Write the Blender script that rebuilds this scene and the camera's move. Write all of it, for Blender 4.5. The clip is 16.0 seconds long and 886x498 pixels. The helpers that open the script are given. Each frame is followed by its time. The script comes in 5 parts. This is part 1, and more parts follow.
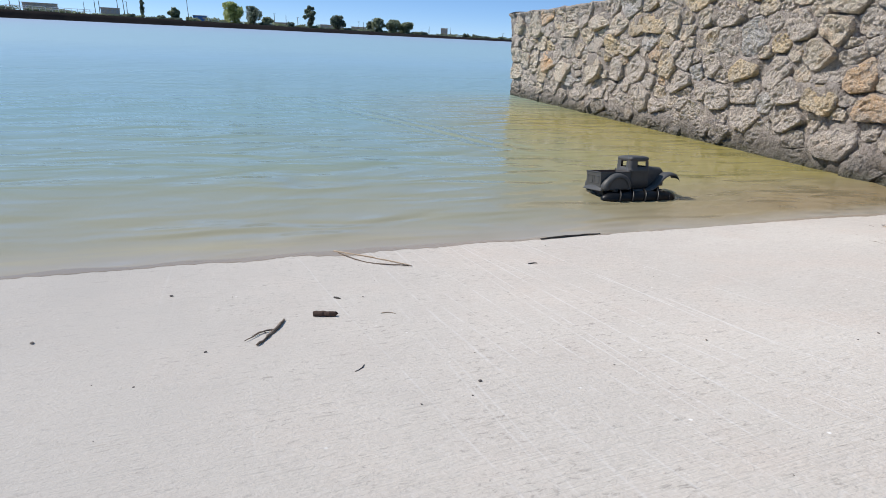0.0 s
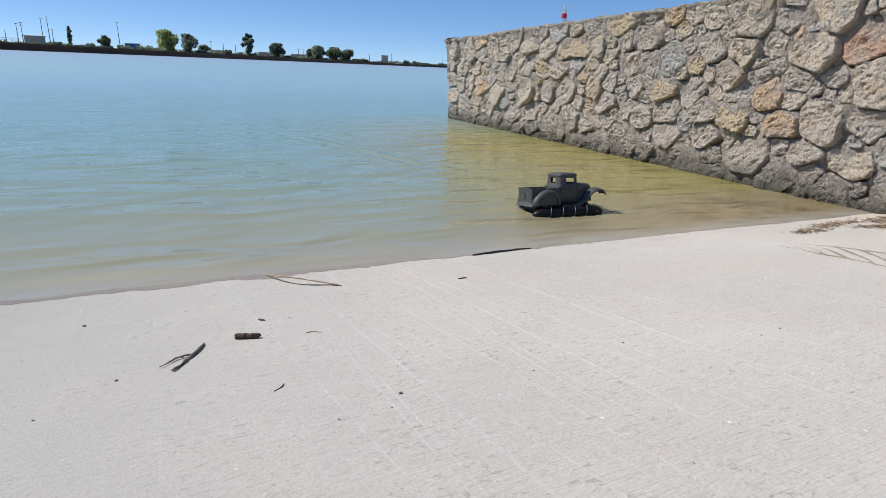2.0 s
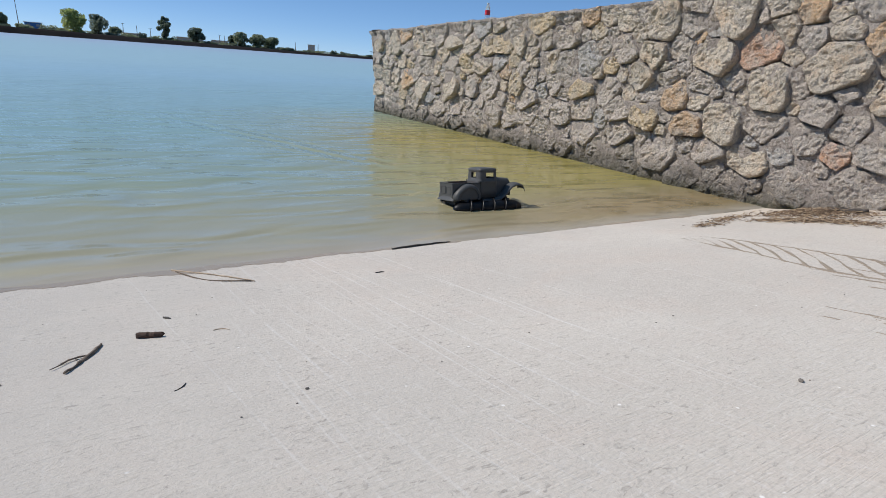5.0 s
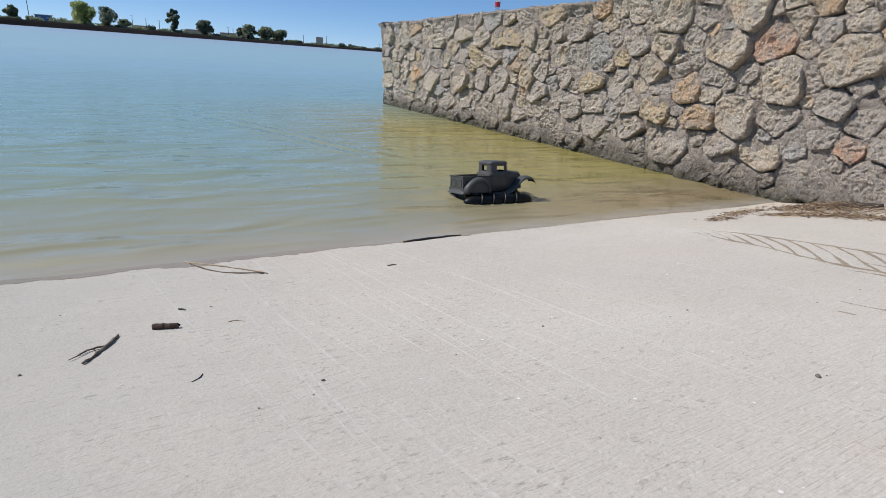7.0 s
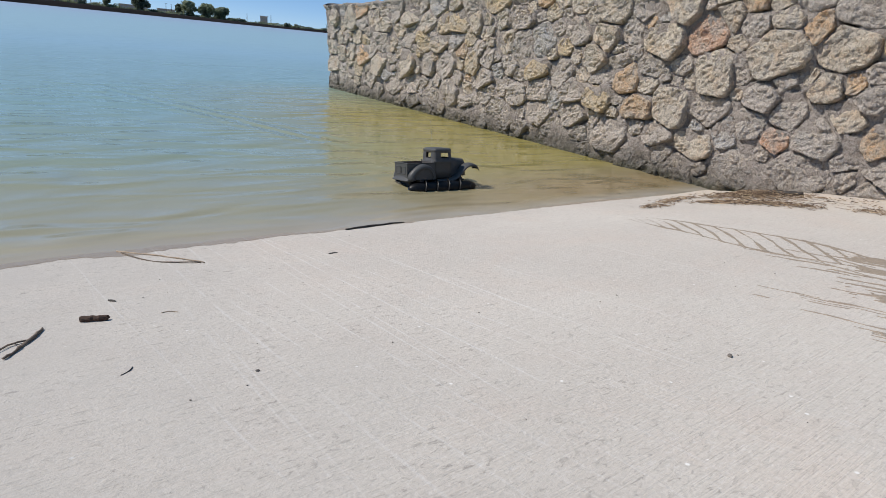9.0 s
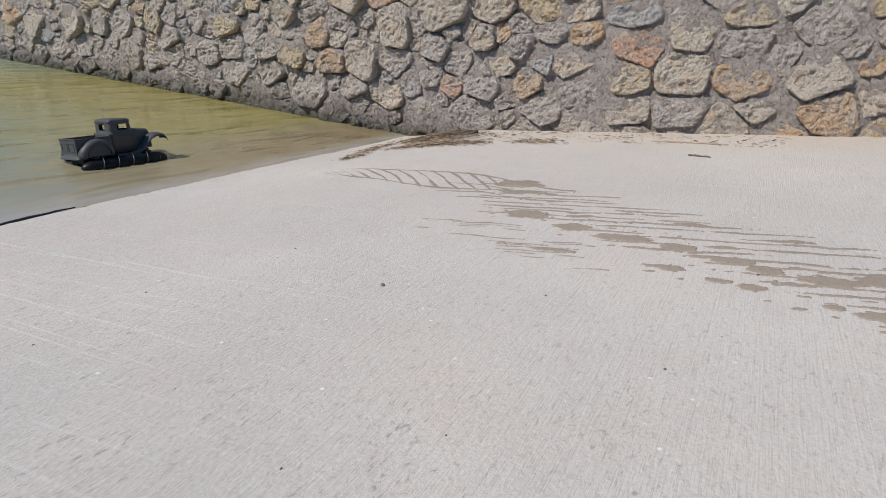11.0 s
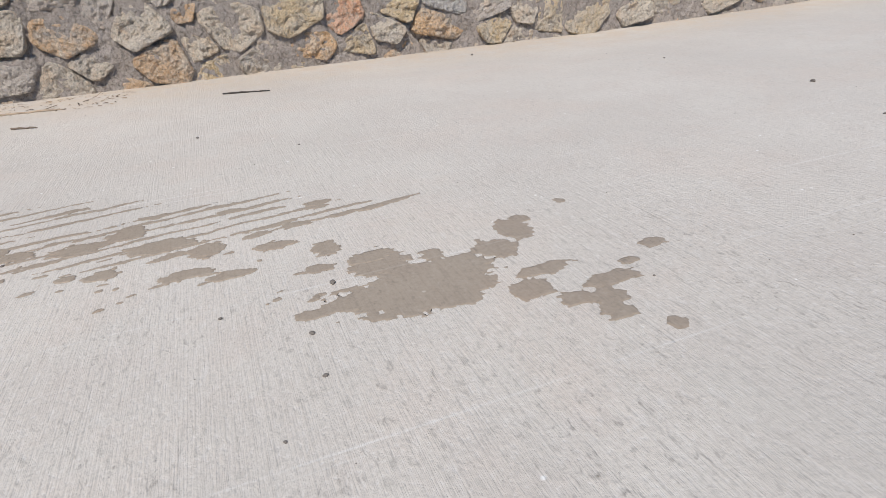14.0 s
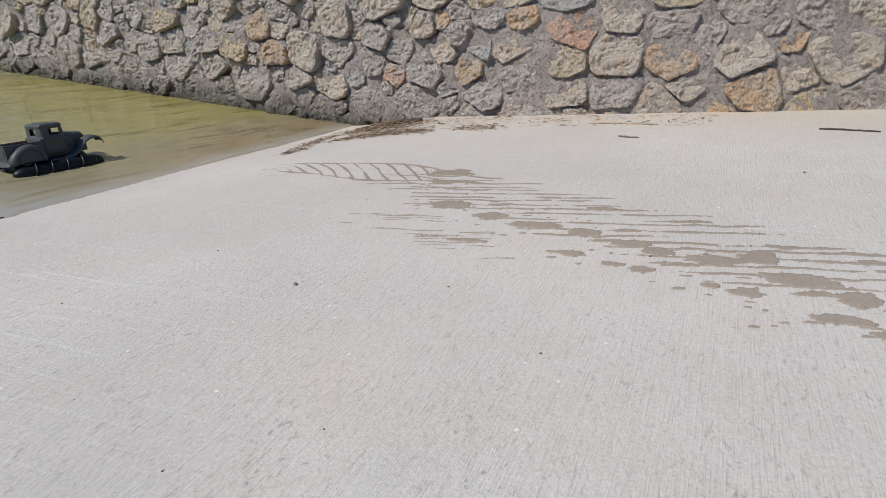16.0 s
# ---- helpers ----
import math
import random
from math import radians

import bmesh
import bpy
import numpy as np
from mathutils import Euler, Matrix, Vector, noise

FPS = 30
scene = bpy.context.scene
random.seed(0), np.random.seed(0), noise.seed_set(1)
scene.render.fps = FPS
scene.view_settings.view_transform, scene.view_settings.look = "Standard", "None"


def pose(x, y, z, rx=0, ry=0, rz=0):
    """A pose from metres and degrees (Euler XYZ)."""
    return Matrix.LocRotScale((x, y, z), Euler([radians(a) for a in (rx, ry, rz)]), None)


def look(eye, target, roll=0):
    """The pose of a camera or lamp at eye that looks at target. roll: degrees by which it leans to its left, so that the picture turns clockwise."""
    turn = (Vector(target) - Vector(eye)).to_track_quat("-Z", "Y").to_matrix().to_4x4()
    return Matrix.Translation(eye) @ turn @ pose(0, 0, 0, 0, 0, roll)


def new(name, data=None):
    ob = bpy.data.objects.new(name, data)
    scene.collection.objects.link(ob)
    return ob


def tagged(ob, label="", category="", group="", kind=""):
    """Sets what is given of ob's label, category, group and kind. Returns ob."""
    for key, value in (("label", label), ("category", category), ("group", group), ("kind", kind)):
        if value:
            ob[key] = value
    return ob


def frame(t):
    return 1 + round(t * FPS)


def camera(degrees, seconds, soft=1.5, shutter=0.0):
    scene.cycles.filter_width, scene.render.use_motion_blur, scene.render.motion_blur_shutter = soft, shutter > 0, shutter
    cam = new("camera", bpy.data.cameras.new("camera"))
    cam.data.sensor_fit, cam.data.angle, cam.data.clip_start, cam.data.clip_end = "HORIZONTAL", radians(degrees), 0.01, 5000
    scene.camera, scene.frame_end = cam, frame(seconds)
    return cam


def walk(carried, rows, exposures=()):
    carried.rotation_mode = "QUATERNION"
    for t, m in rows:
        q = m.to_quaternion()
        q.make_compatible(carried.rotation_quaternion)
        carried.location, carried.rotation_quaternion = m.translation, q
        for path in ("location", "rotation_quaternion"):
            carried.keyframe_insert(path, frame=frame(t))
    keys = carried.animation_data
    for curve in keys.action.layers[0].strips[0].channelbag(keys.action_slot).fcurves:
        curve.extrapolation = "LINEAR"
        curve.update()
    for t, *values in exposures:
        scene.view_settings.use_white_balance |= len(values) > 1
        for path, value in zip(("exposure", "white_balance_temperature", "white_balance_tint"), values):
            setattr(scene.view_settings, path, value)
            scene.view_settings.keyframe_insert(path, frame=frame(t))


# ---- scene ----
# The slab frame: x across the boat ramp, y down the ramp to the lake, z square on the concrete.
# SLAB lays it into the world, with the lake at z = 0.
UP = Vector((0.016, -0.1395, 1.0)).normalized()
SLAB = Matrix.Translation((0, 0, 0.286 * UP.z)) @ UP.rotation_difference(Vector((0, 0, 1))).to_matrix().to_4x4()

cam = camera(74.4, 16.0, soft=0.8)
PATH = [
    (0, (-0.086, -0.208, 0.556), (0.556, 1.633, 0.11), -0.9),
    (0.5, (-0.066, -0.23, 0.546), (0.613, 1.602, 0.118), -1.3),
    (1, (-0.058, -0.236, 0.538), (0.691, 1.577, 0.147), -1.2),
    (1.5, (-0.047, -0.24, 0.535), (0.709, 1.576, 0.173), -2.0),
    (2, (-0.028, -0.247, 0.531), (0.787, 1.541, 0.161), -1.9),
    (2.5, (-0.019, -0.254, 0.531), (0.829, 1.518, 0.156), -1.9),
    (3, (-0.007, -0.262, 0.532), (0.877, 1.492, 0.155), -2.2),
    (3.5, (0.011, -0.279, 0.539), (1.003, 1.415, 0.157), 0.2),
    (4, (0.011, -0.283, 0.537), (1.046, 1.383, 0.146), -0.6),
    (6.5, (0.001, -0.277, 0.533), (1.001, 1.403, 0.114), -1.3),
    (7, (-0.005, -0.274, 0.534), (0.994, 1.407, 0.114), -0.8),
    (7.5, (-0.008, -0.278, 0.539), (0.989, 1.405, 0.12), -0.8),
    (8, (-0.004, -0.281, 0.537), (1.008, 1.393, 0.119), -1.0),
    (8.2, (-0.002, -0.279, 0.538), (1.016, 1.391, 0.118), -0.7),
    (10.3, (0.074, -0.437, 0.556), (1.577, 0.742, -0.037), -0.4),
    (10.5, (0.087, -0.46, 0.554), (1.644, 0.641, -0.05), -0.8),
    (11, (0.122, -0.515, 0.551), (1.776, 0.418, -0.075), -2.7),
    (11.5, (0.188, -0.616, 0.56), (1.999, -0.065, -0.087), 0.2),
    (12, (0.22, -0.739, 0.557), (2.079, -0.58, -0.163), -1.1),
    (12.5, (0.22, -0.947, 0.552), (1.984, -1.471, -0.233), -1.2),
    (13, (0.214, -1.064, 0.534), (1.849, -1.847, -0.311), 0.2),
    (13.5, (0.224, -1.087, 0.534), (1.846, -1.86, -0.343), -3.3),
    (14, (0.208, -1.064, 0.545), (1.902, -1.672, -0.328), -4.3),
    (14.5, (0.208, -0.974, 0.558), (2.009, -1.204, -0.281), -6.2),
    (15, (0.208, -0.887, 0.57), (2.045, -0.777, -0.213), -5.1),
    (15.5, (0.202, -0.799, 0.572), (2.018, -0.38, -0.152), -4.1),
    (16, (0.163, -0.69, 0.589), (1.839, 0.158, -0.098), -4.7),
]
walk(cam, [(t, SLAB @ look(eye, target, roll)) for t, eye, target, roll in PATH],
     [(0, 0.17, 6180, 12), (1, 0.08, 6180, 12), (2, 0.07, 6170, 11), (3.5, -0.04, 6150, 11), (8, -0.04, 6250, 11), (10.5, -0.11, 6200, 12), (11, -0.18, 6120, 12), (12, -0.18, 6090, 11), (12.5, -0.14, 6080, 11), (13.5, -0.06, 6200, 12), (15, -0.09, 6180, 12), (16, -0.17, 6060, 11)])

# ---- light ----
SUN = (SLAB.to_3x3() @ Vector((-0.55, 0.31, 0.77))).normalized()
world = bpy.data.worlds.new("sky")
scene.world = world
world.use_nodes = True
wt = world.node_tree
wt.nodes.clear()
sky = wt.nodes.new("ShaderNodeTexSky")
sky.sky_type, sky.sun_disc = "NISHITA", False
sky.sun_elevation = math.asin(SUN.z)
sky.sun_rotation = math.atan2(SUN.x, SUN.y)
sky.altitude = 1100
sky.air_density, sky.dust_density, sky.ozone_density = 0.45, 0.0, 2.2
bg = wt.nodes.new("ShaderNodeBackground")
bg.inputs[1].default_value = 0.105
wo = wt.nodes.new("ShaderNodeOutputWorld")
clear = wt.nodes.new("ShaderNodeHueSaturation")
clear.inputs["Saturation"].default_value = 1.05
clear.inputs["Value"].default_value = 1.07
even = wt.nodes.new("ShaderNodeMixRGB")
even.inputs[0].default_value = 0.4
even.inputs[2].default_value = (1.9, 3.75, 6.4, 1.0)
wt.links.new(sky.outputs[0], even.inputs[1])
wt.links.new(even.outputs[0], clear.inputs["Color"])
wt.links.new(clear.outputs[0], bg.inputs[0])
wt.links.new(bg.outputs[0], wo.inputs[0])
lamp = bpy.data.lights.new("sun", "SUN")
lamp.energy, lamp.angle, lamp.color = 4.75, radians(0.55), (1.0, 0.925, 0.82)
sun = new("sun", lamp)
sun.matrix_world = look(SUN * 50, (0, 0, 0))


# ---- materials ----
class Nodes:
    """A short way to write node trees."""

    def __init__(self, name):
        self.m = bpy.data.materials.new(name)
        self.m.use_nodes = True
        self.t = self.m.node_tree
        self.t.nodes.clear()
        self.out = self.t.nodes.new("ShaderNodeOutputMaterial")

    def add(self, kind, **props):
        n = self.t.nodes.new("ShaderNode" + kind)
        for key, value in props.items():
            setattr(n, key, value)
        return n

    def put(self, value, socket):
        if hasattr(value, "is_output"):
            self.t.links.new(value, socket)
        elif isinstance(value, (tuple, list)):
            socket.default_value = (*value, 1.0)[:4] if len(socket.default_value) == 4 else value
        else:
            socket.default_value = value

    def coords(self, scale=(1, 1, 1), turn=(0, 0, 0)):
        c = self.add("TexCoord")
        m = self.add("Mapping")
        self.put(c.outputs["Object"], m.inputs[0])
        m.inputs["Scale"].default_value = scale
        m.inputs["Rotation"].default_value = [radians(a) for a in turn]
        return m.outputs[0]

    def noise(self, at, scale, detail=4.0, rough=0.55, warp=0.0):
        n = self.add("TexNoise")
        self.put(at, n.inputs["Vector"])
        n.inputs["Scale"].default_value, n.inputs["Detail"].default_value = scale, detail
        n.inputs["Roughness"].default_value, n.inputs["Distortion"].default_value = rough, warp
        return n.outputs[0]

    def cells(self, at, scale, feature="F1"):
        n = self.add("TexVoronoi", feature=feature)
        self.put(at, n.inputs["Vector"])
        n.inputs["Scale"].default_value = scale
        return n.outputs["Distance"]

    def ramp(self, fac, lo, hi):
        n = self.add("MapRange", clamp=True)
        self.put(fac, n.inputs[0])
        n.inputs[1].default_value, n.inputs[2].default_value = lo, hi
        return n.outputs[0]

    def math(self, op, a, b=0.0):
        n = self.add("Math", operation=op)
        self.put(a, n.inputs[0])
        self.put(b, n.inputs[1])
        return n.outputs[0]

    def mix(self, fac, a, b, blend="MIX"):
        n = self.add("MixRGB", blend_type=blend)
        self.put(fac, n.inputs[0])
        self.put(a, n.inputs[1])
        self.put(b, n.inputs[2])
        return n.outputs[0]

    def bump(self, height, strength, distance, under=None):
        n = self.add("Bump")
        n.inputs["Strength"].default_value, n.inputs["Distance"].default_value = strength, distance
        self.put(height, n.inputs["Height"])
        if under is not None:
            self.put(under, n.inputs["Normal"])
        return n.outputs[0]

    def surface(self, colour, rough=0.7, normal=None, metal=0.0, ior=1.5, **more):
        b = self.add("BsdfPrincipled")
        self.put(colour, b.inputs["Base Color"])
        self.put(rough, b.inputs["Roughness"])
        self.put(metal, b.inputs["Metallic"])
        b.inputs["IOR"].default_value = ior
        if normal is not None:
            self.put(normal, b.inputs["Normal"])
        for key, value in more.items():
            self.put(value, b.inputs[key])
        self.put(b.outputs[0], self.out.inputs[0])
        return b


def plain(name, colour, rough=0.6, metal=0.0, spread=0.25, scale=40.0, bump=0.15, size=0.002, sheen=0.5):
    n = Nodes(name)
    at = n.coords()
    big, fine = n.noise(at, scale * 0.2, 3), n.noise(at, scale, 6)
    dark = tuple(c * (1 - spread) for c in colour)
    lite = tuple(min(1, c * (1 + spread)) for c in colour)
    c = n.mix(n.ramp(n.mix(0.5, big, fine), 0.3, 0.7), dark, lite)
    n.surface(c, n.math("ADD", n.math("MULTIPLY", fine, 0.2), rough - 0.1), n.bump(fine, bump, size), metal, **{"Specular IOR Level": sheen})
    return n.m


def concrete_material(name, wet=False):
    """Broom-finished concrete: fine grooves across the ramp, grit, drag scratches along it, faint stains."""
    n = Nodes(name)
    at = n.coords()
    broom = n.noise(n.coords((7, 230, 40), (0, 0, 1.5)), 1.0, 3, 0.6, 0.2)
    grit = n.noise(at, 130, 3, 0.7)
    speck = n.cells(at, 95)
    blot = n.noise(at, 0.9, 5, 0.6)
    mid = n.noise(at, 5.0, 5, 0.65)
    drag = n.noise(n.coords((62, 0.35, 1), (0, 0, -2.5)), 1.0, 2, 0.5)
    crumb = n.noise(n.coords((38, 75, 60)), 1.0, 3, 0.65, 0.6)
    scrape = n.noise(n.coords((120, 0.5, 1), (0, 0, 6)), 1.0, 2, 0.5)
    c = n.mix(n.ramp(blot, 0.3, 0.7), (0.485, 0.438, 0.380), (0.570, 0.522, 0.455))
    c = n.mix(n.math("MULTIPLY", n.ramp(mid, 0.48, 0.72), 0.5), c, (0.50, 0.435, 0.375))
    c = n.mix(n.math("MULTIPLY", n.ramp(n.noise(at, 1.7, 6, 0.7, 0.5), 0.5, 0.66), 0.45), c, (0.545, 0.46, 0.385))
    c = n.mix(n.math("MULTIPLY", n.ramp(grit, 0.50, 0.70), 0.34), c, (0.28, 0.26, 0.235))
    c = n.mix(n.math("MULTIPLY", n.ramp(grit, 0.44, 0.3), 0.28), c, (0.70, 0.68, 0.65))
    across = n.add("SeparateXYZ")
    n.put(at, across.inputs[0])
    worn = n.math("MULTIPLY", n.ramp(n.noise(at, 4.5, 4, 0.65), 0.36, 0.60), n.math("ADD", n.math("MULTIPLY", n.ramp(across.outputs["X"], 1.5, 0.3), 1.1), 0.5))
    c = n.mix(n.math("MULTIPLY", n.ramp(crumb, 0.575, 0.68), n.math("ADD", n.math("MULTIPLY", worn, 0.5), 0.08)), c, (0.24, 0.215, 0.185))
    c = n.mix(n.math("MULTIPLY", n.ramp(crumb, 0.45, 0.3), 0.2), c, (0.68, 0.655, 0.62))
    c = n.mix(n.math("MULTIPLY", n.ramp(broom, 0.52, 0.70), 0.22), c, (0.27, 0.24, 0.205))
    c = n.mix(n.math("MULTIPLY", n.ramp(speck, 0.16, 0.04), n.math("MULTIPLY", n.ramp(mid, 0.5, 0.6), 0.6)), c, (0.16, 0.145, 0.125))
    c = n.mix(n.math("MULTIPLY", n.ramp(drag, 0.65, 0.74), n.math("MULTIPLY", n.ramp(mid, 0.36, 0.6), 0.5)), c, (0.66, 0.64, 0.60))
    c = n.mix(n.math("MULTIPLY", n.ramp(scrape, 0.70, 0.78), n.math("MULTIPLY", n.ramp(mid, 0.42, 0.58), 0.5)), c, (0.66, 0.64, 0.60))
    pit = n.noise(n.coords((26, 150, 60), (0, 0, 2)), 1.0, 2, 0.5)
    c = n.mix(n.math("MULTIPLY", n.ramp(pit, 0.685, 0.75), 0.30), c, (0.14, 0.125, 0.105))
    sep = n.add("SeparateXYZ")
    n.put(at, sep.inputs[0])
    # long pale scratches that boat trailers left, by their place across the ramp at y = 1.5 and their slant
    patchy = n.ramp(n.noise(n.coords((3, 9, 1)), 1.0, 3, 0.6), 0.36, 0.56)
    wander = n.math("MULTIPLY", n.math("SUBTRACT", n.noise(n.coords((1, 2.2, 1)), 1.0, 2), 0.5), 0.02)
    for place, slant, wide in ((0.404, -0.034, 0.0045), (0.169, -0.10, 0.003), (0.444, -0.076, 0.003), (0.737, 0.01, 0.0028), (0.60, -0.05, 0.003), (0.862, -0.075, 0.0028), (0.93, -0.06, 0.0025), (1.07, -0.08, 0.003), (0.50, -0.09, 0.002), (1.32, -0.07, 0.003), (0.808, -0.015, 0.004)):
        line = n.math("SUBTRACT", sep.outputs["X"], n.math("ADD", n.math("MULTIPLY", sep.outputs["Y"], slant), place - 1.5 * slant))
        away = n.math("ABSOLUTE", n.math("ADD", line, wander))
        fade = n.math("MULTIPLY", n.ramp(sep.outputs["Y"], -0.4, 0.9), patchy)
        c = n.mix(n.math("MULTIPLY", n.math("MULTIPLY", n.ramp(away, wide * 1.1, wide * 0.35), fade), 0.4), c, (0.68, 0.665, 0.64))
    chip = n.math("MULTIPLY", n.ramp(n.cells(at, 21), 0.10, 0.05), n.ramp(n.noise(at, 11, 2), 0.58, 0.62))
    c = n.mix(n.math("MULTIPLY", chip, 0.8), c, (0.80, 0.78, 0.74))
    sand = n.math("MULTIPLY", n.ramp(sep.outputs["X"], 3.45, 4.15), n.ramp(n.noise(at, 7.0, 5, 0.7), 0.38, 0.6))
    c = n.mix(n.math("MULTIPLY", sand, 0.7), c, (0.52, 0.42, 0.31))
    # The slab turns darker and greyer towards low x, with a noisy edge.
    low_x_side = n.math("ADD", sep.outputs["X"], n.math("MULTIPLY", n.noise(at, 2.2, 5, 0.65), 1.4))
    c = n.mix(n.math("MULTIPLY", n.ramp(low_x_side, 1.6, 0.0), 0.9), c, (0.385, 0.36, 0.325))
    groove = n.noise(n.coords((11, 95, 1), (0, 0, 2)), 1.0, 4, 0.65, 0.5)
    c = n.mix(n.math("MULTIPLY", n.ramp(groove, 0.60, 0.69), n.math("MULTIPLY", n.ramp(n.noise(at, 1.4, 3), 0.36, 0.58), n.math("ADD", n.math("MULTIPLY", n.ramp(across.outputs["X"], 1.3, 0.4), 0.4), 0.07))), c, (0.25, 0.23, 0.20))
    h = n.mix(0.35, n.mix(0.45, broom, grit), crumb)
    if wet:
        c = n.mix(1.0, c, (0.61, 0.55, 0.48), "MULTIPLY")
        n.surface(c, 0.4, n.bump(h, 0.25, 0.002), ior=1.33)
    else:
        n.surface(c, 0.9, n.bump(h, 1.0, 0.005))
    return n.m


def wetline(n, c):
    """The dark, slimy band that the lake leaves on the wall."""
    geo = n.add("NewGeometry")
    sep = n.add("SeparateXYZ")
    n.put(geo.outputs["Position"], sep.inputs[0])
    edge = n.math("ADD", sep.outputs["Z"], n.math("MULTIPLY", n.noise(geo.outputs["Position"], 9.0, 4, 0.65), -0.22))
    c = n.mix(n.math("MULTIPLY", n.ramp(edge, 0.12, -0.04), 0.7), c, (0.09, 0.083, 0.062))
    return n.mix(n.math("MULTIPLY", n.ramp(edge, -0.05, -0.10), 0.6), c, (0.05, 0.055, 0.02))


def grains(n, at, scale):
    """Rough, cellular pitting, like weathered shell limestone."""
    warp = n.add("TexNoise")
    n.put(at, warp.inputs["Vector"])
    warp.inputs["Scale"].default_value = scale * 0.6
    off = n.add("VectorMath", operation="SCALE")
    n.put(warp.outputs["Color"], off.inputs[0])
    off.inputs["Scale"].default_value = 1.1 / scale
    moved = n.add("VectorMath", operation="ADD")
    n.put(at, moved.inputs[0])
    n.put(off.outputs[0], moved.inputs[1])
    return n.cells(moved.outputs[0], scale)


def stone_material(name, face, warm, amount):
    """Pitted limestone: a face colour, warmer patches, a grey skin of lime and dirt."""
    n = Nodes(name)
    info = n.add("ObjectInfo")
    shift = n.add("VectorMath", operation="ADD")
    n.put(n.coords(), shift.inputs[0])
    n.put(info.outputs["Location"], shift.inputs[1])
    at = shift.outputs[0]
    patch = n.noise(at, 8.0, 5, 0.65, 0.4)
    pits = n.noise(at, 56.0, 9, 0.82, 0.15)
    cell = grains(n, at, 62.0)
    fine = n.noise(at, 150.0, 4, 0.75)
    c = n.mix(n.ramp(patch, 0.62 - amount * 0.4, 0.75 - amount * 0.3), face, warm)
    c = n.mix(n.math("MULTIPLY", n.ramp(n.noise(at, 6.0, 6, 0.7), 0.5, 0.64), 0.6), c, (0.55, 0.505, 0.455))
    # Raised grains are painted paler, as if sunlit; pits are coloured darker.
    c = n.mix(n.math("MULTIPLY", n.ramp(pits, 0.455, 0.37), 0.7), c, (0.16, 0.13, 0.10))
    c = n.mix(n.math("MULTIPLY", n.ramp(cell, 0.64, 0.86), 0.4), c, (0.23, 0.20, 0.165))
    c = n.mix(n.math("MULTIPLY", n.ramp(pits, 0.53, 0.62), 0.8), c, (0.84, 0.75, 0.60))
    c = n.mix(n.math("MULTIPLY", n.ramp(fine, 0.48, 0.32), 0.5), c, (0.24, 0.21, 0.18))
    c = n.mix(n.math("MULTIPLY", info.outputs["Random"], 0.25), c, (0.52, 0.48, 0.43))
    h = n.math("SUBTRACT", n.math("MULTIPLY", pits, 1.2), n.math("MULTIPLY", cell, 0.55))
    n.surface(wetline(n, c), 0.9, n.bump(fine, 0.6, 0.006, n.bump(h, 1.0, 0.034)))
    return n.m


def mortar_material():
    n = Nodes("lime_mortar")
    at = n.coords()
    blot, lump, fine = n.noise(at, 3.0, 5, 0.6), n.noise(at, 34.0, 8, 0.78, 0.6), n.noise(at, 130.0, 3, 0.7)
    c = n.mix(n.ramp(blot, 0.35, 0.65), (0.42, 0.362, 0.317), (0.525, 0.455, 0.397))
    # Low lumps are coloured darker, high ones paler.
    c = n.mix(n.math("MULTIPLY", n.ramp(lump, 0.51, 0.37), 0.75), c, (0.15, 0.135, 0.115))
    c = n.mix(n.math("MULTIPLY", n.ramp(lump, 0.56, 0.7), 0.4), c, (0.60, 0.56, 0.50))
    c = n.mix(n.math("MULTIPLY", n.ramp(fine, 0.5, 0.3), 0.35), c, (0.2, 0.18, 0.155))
    h = n.math("SUBTRACT", lump, n.math("MULTIPLY", grains(n, at, 48.0), 0.3))
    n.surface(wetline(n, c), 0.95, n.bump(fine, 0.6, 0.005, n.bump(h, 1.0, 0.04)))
    return n.m


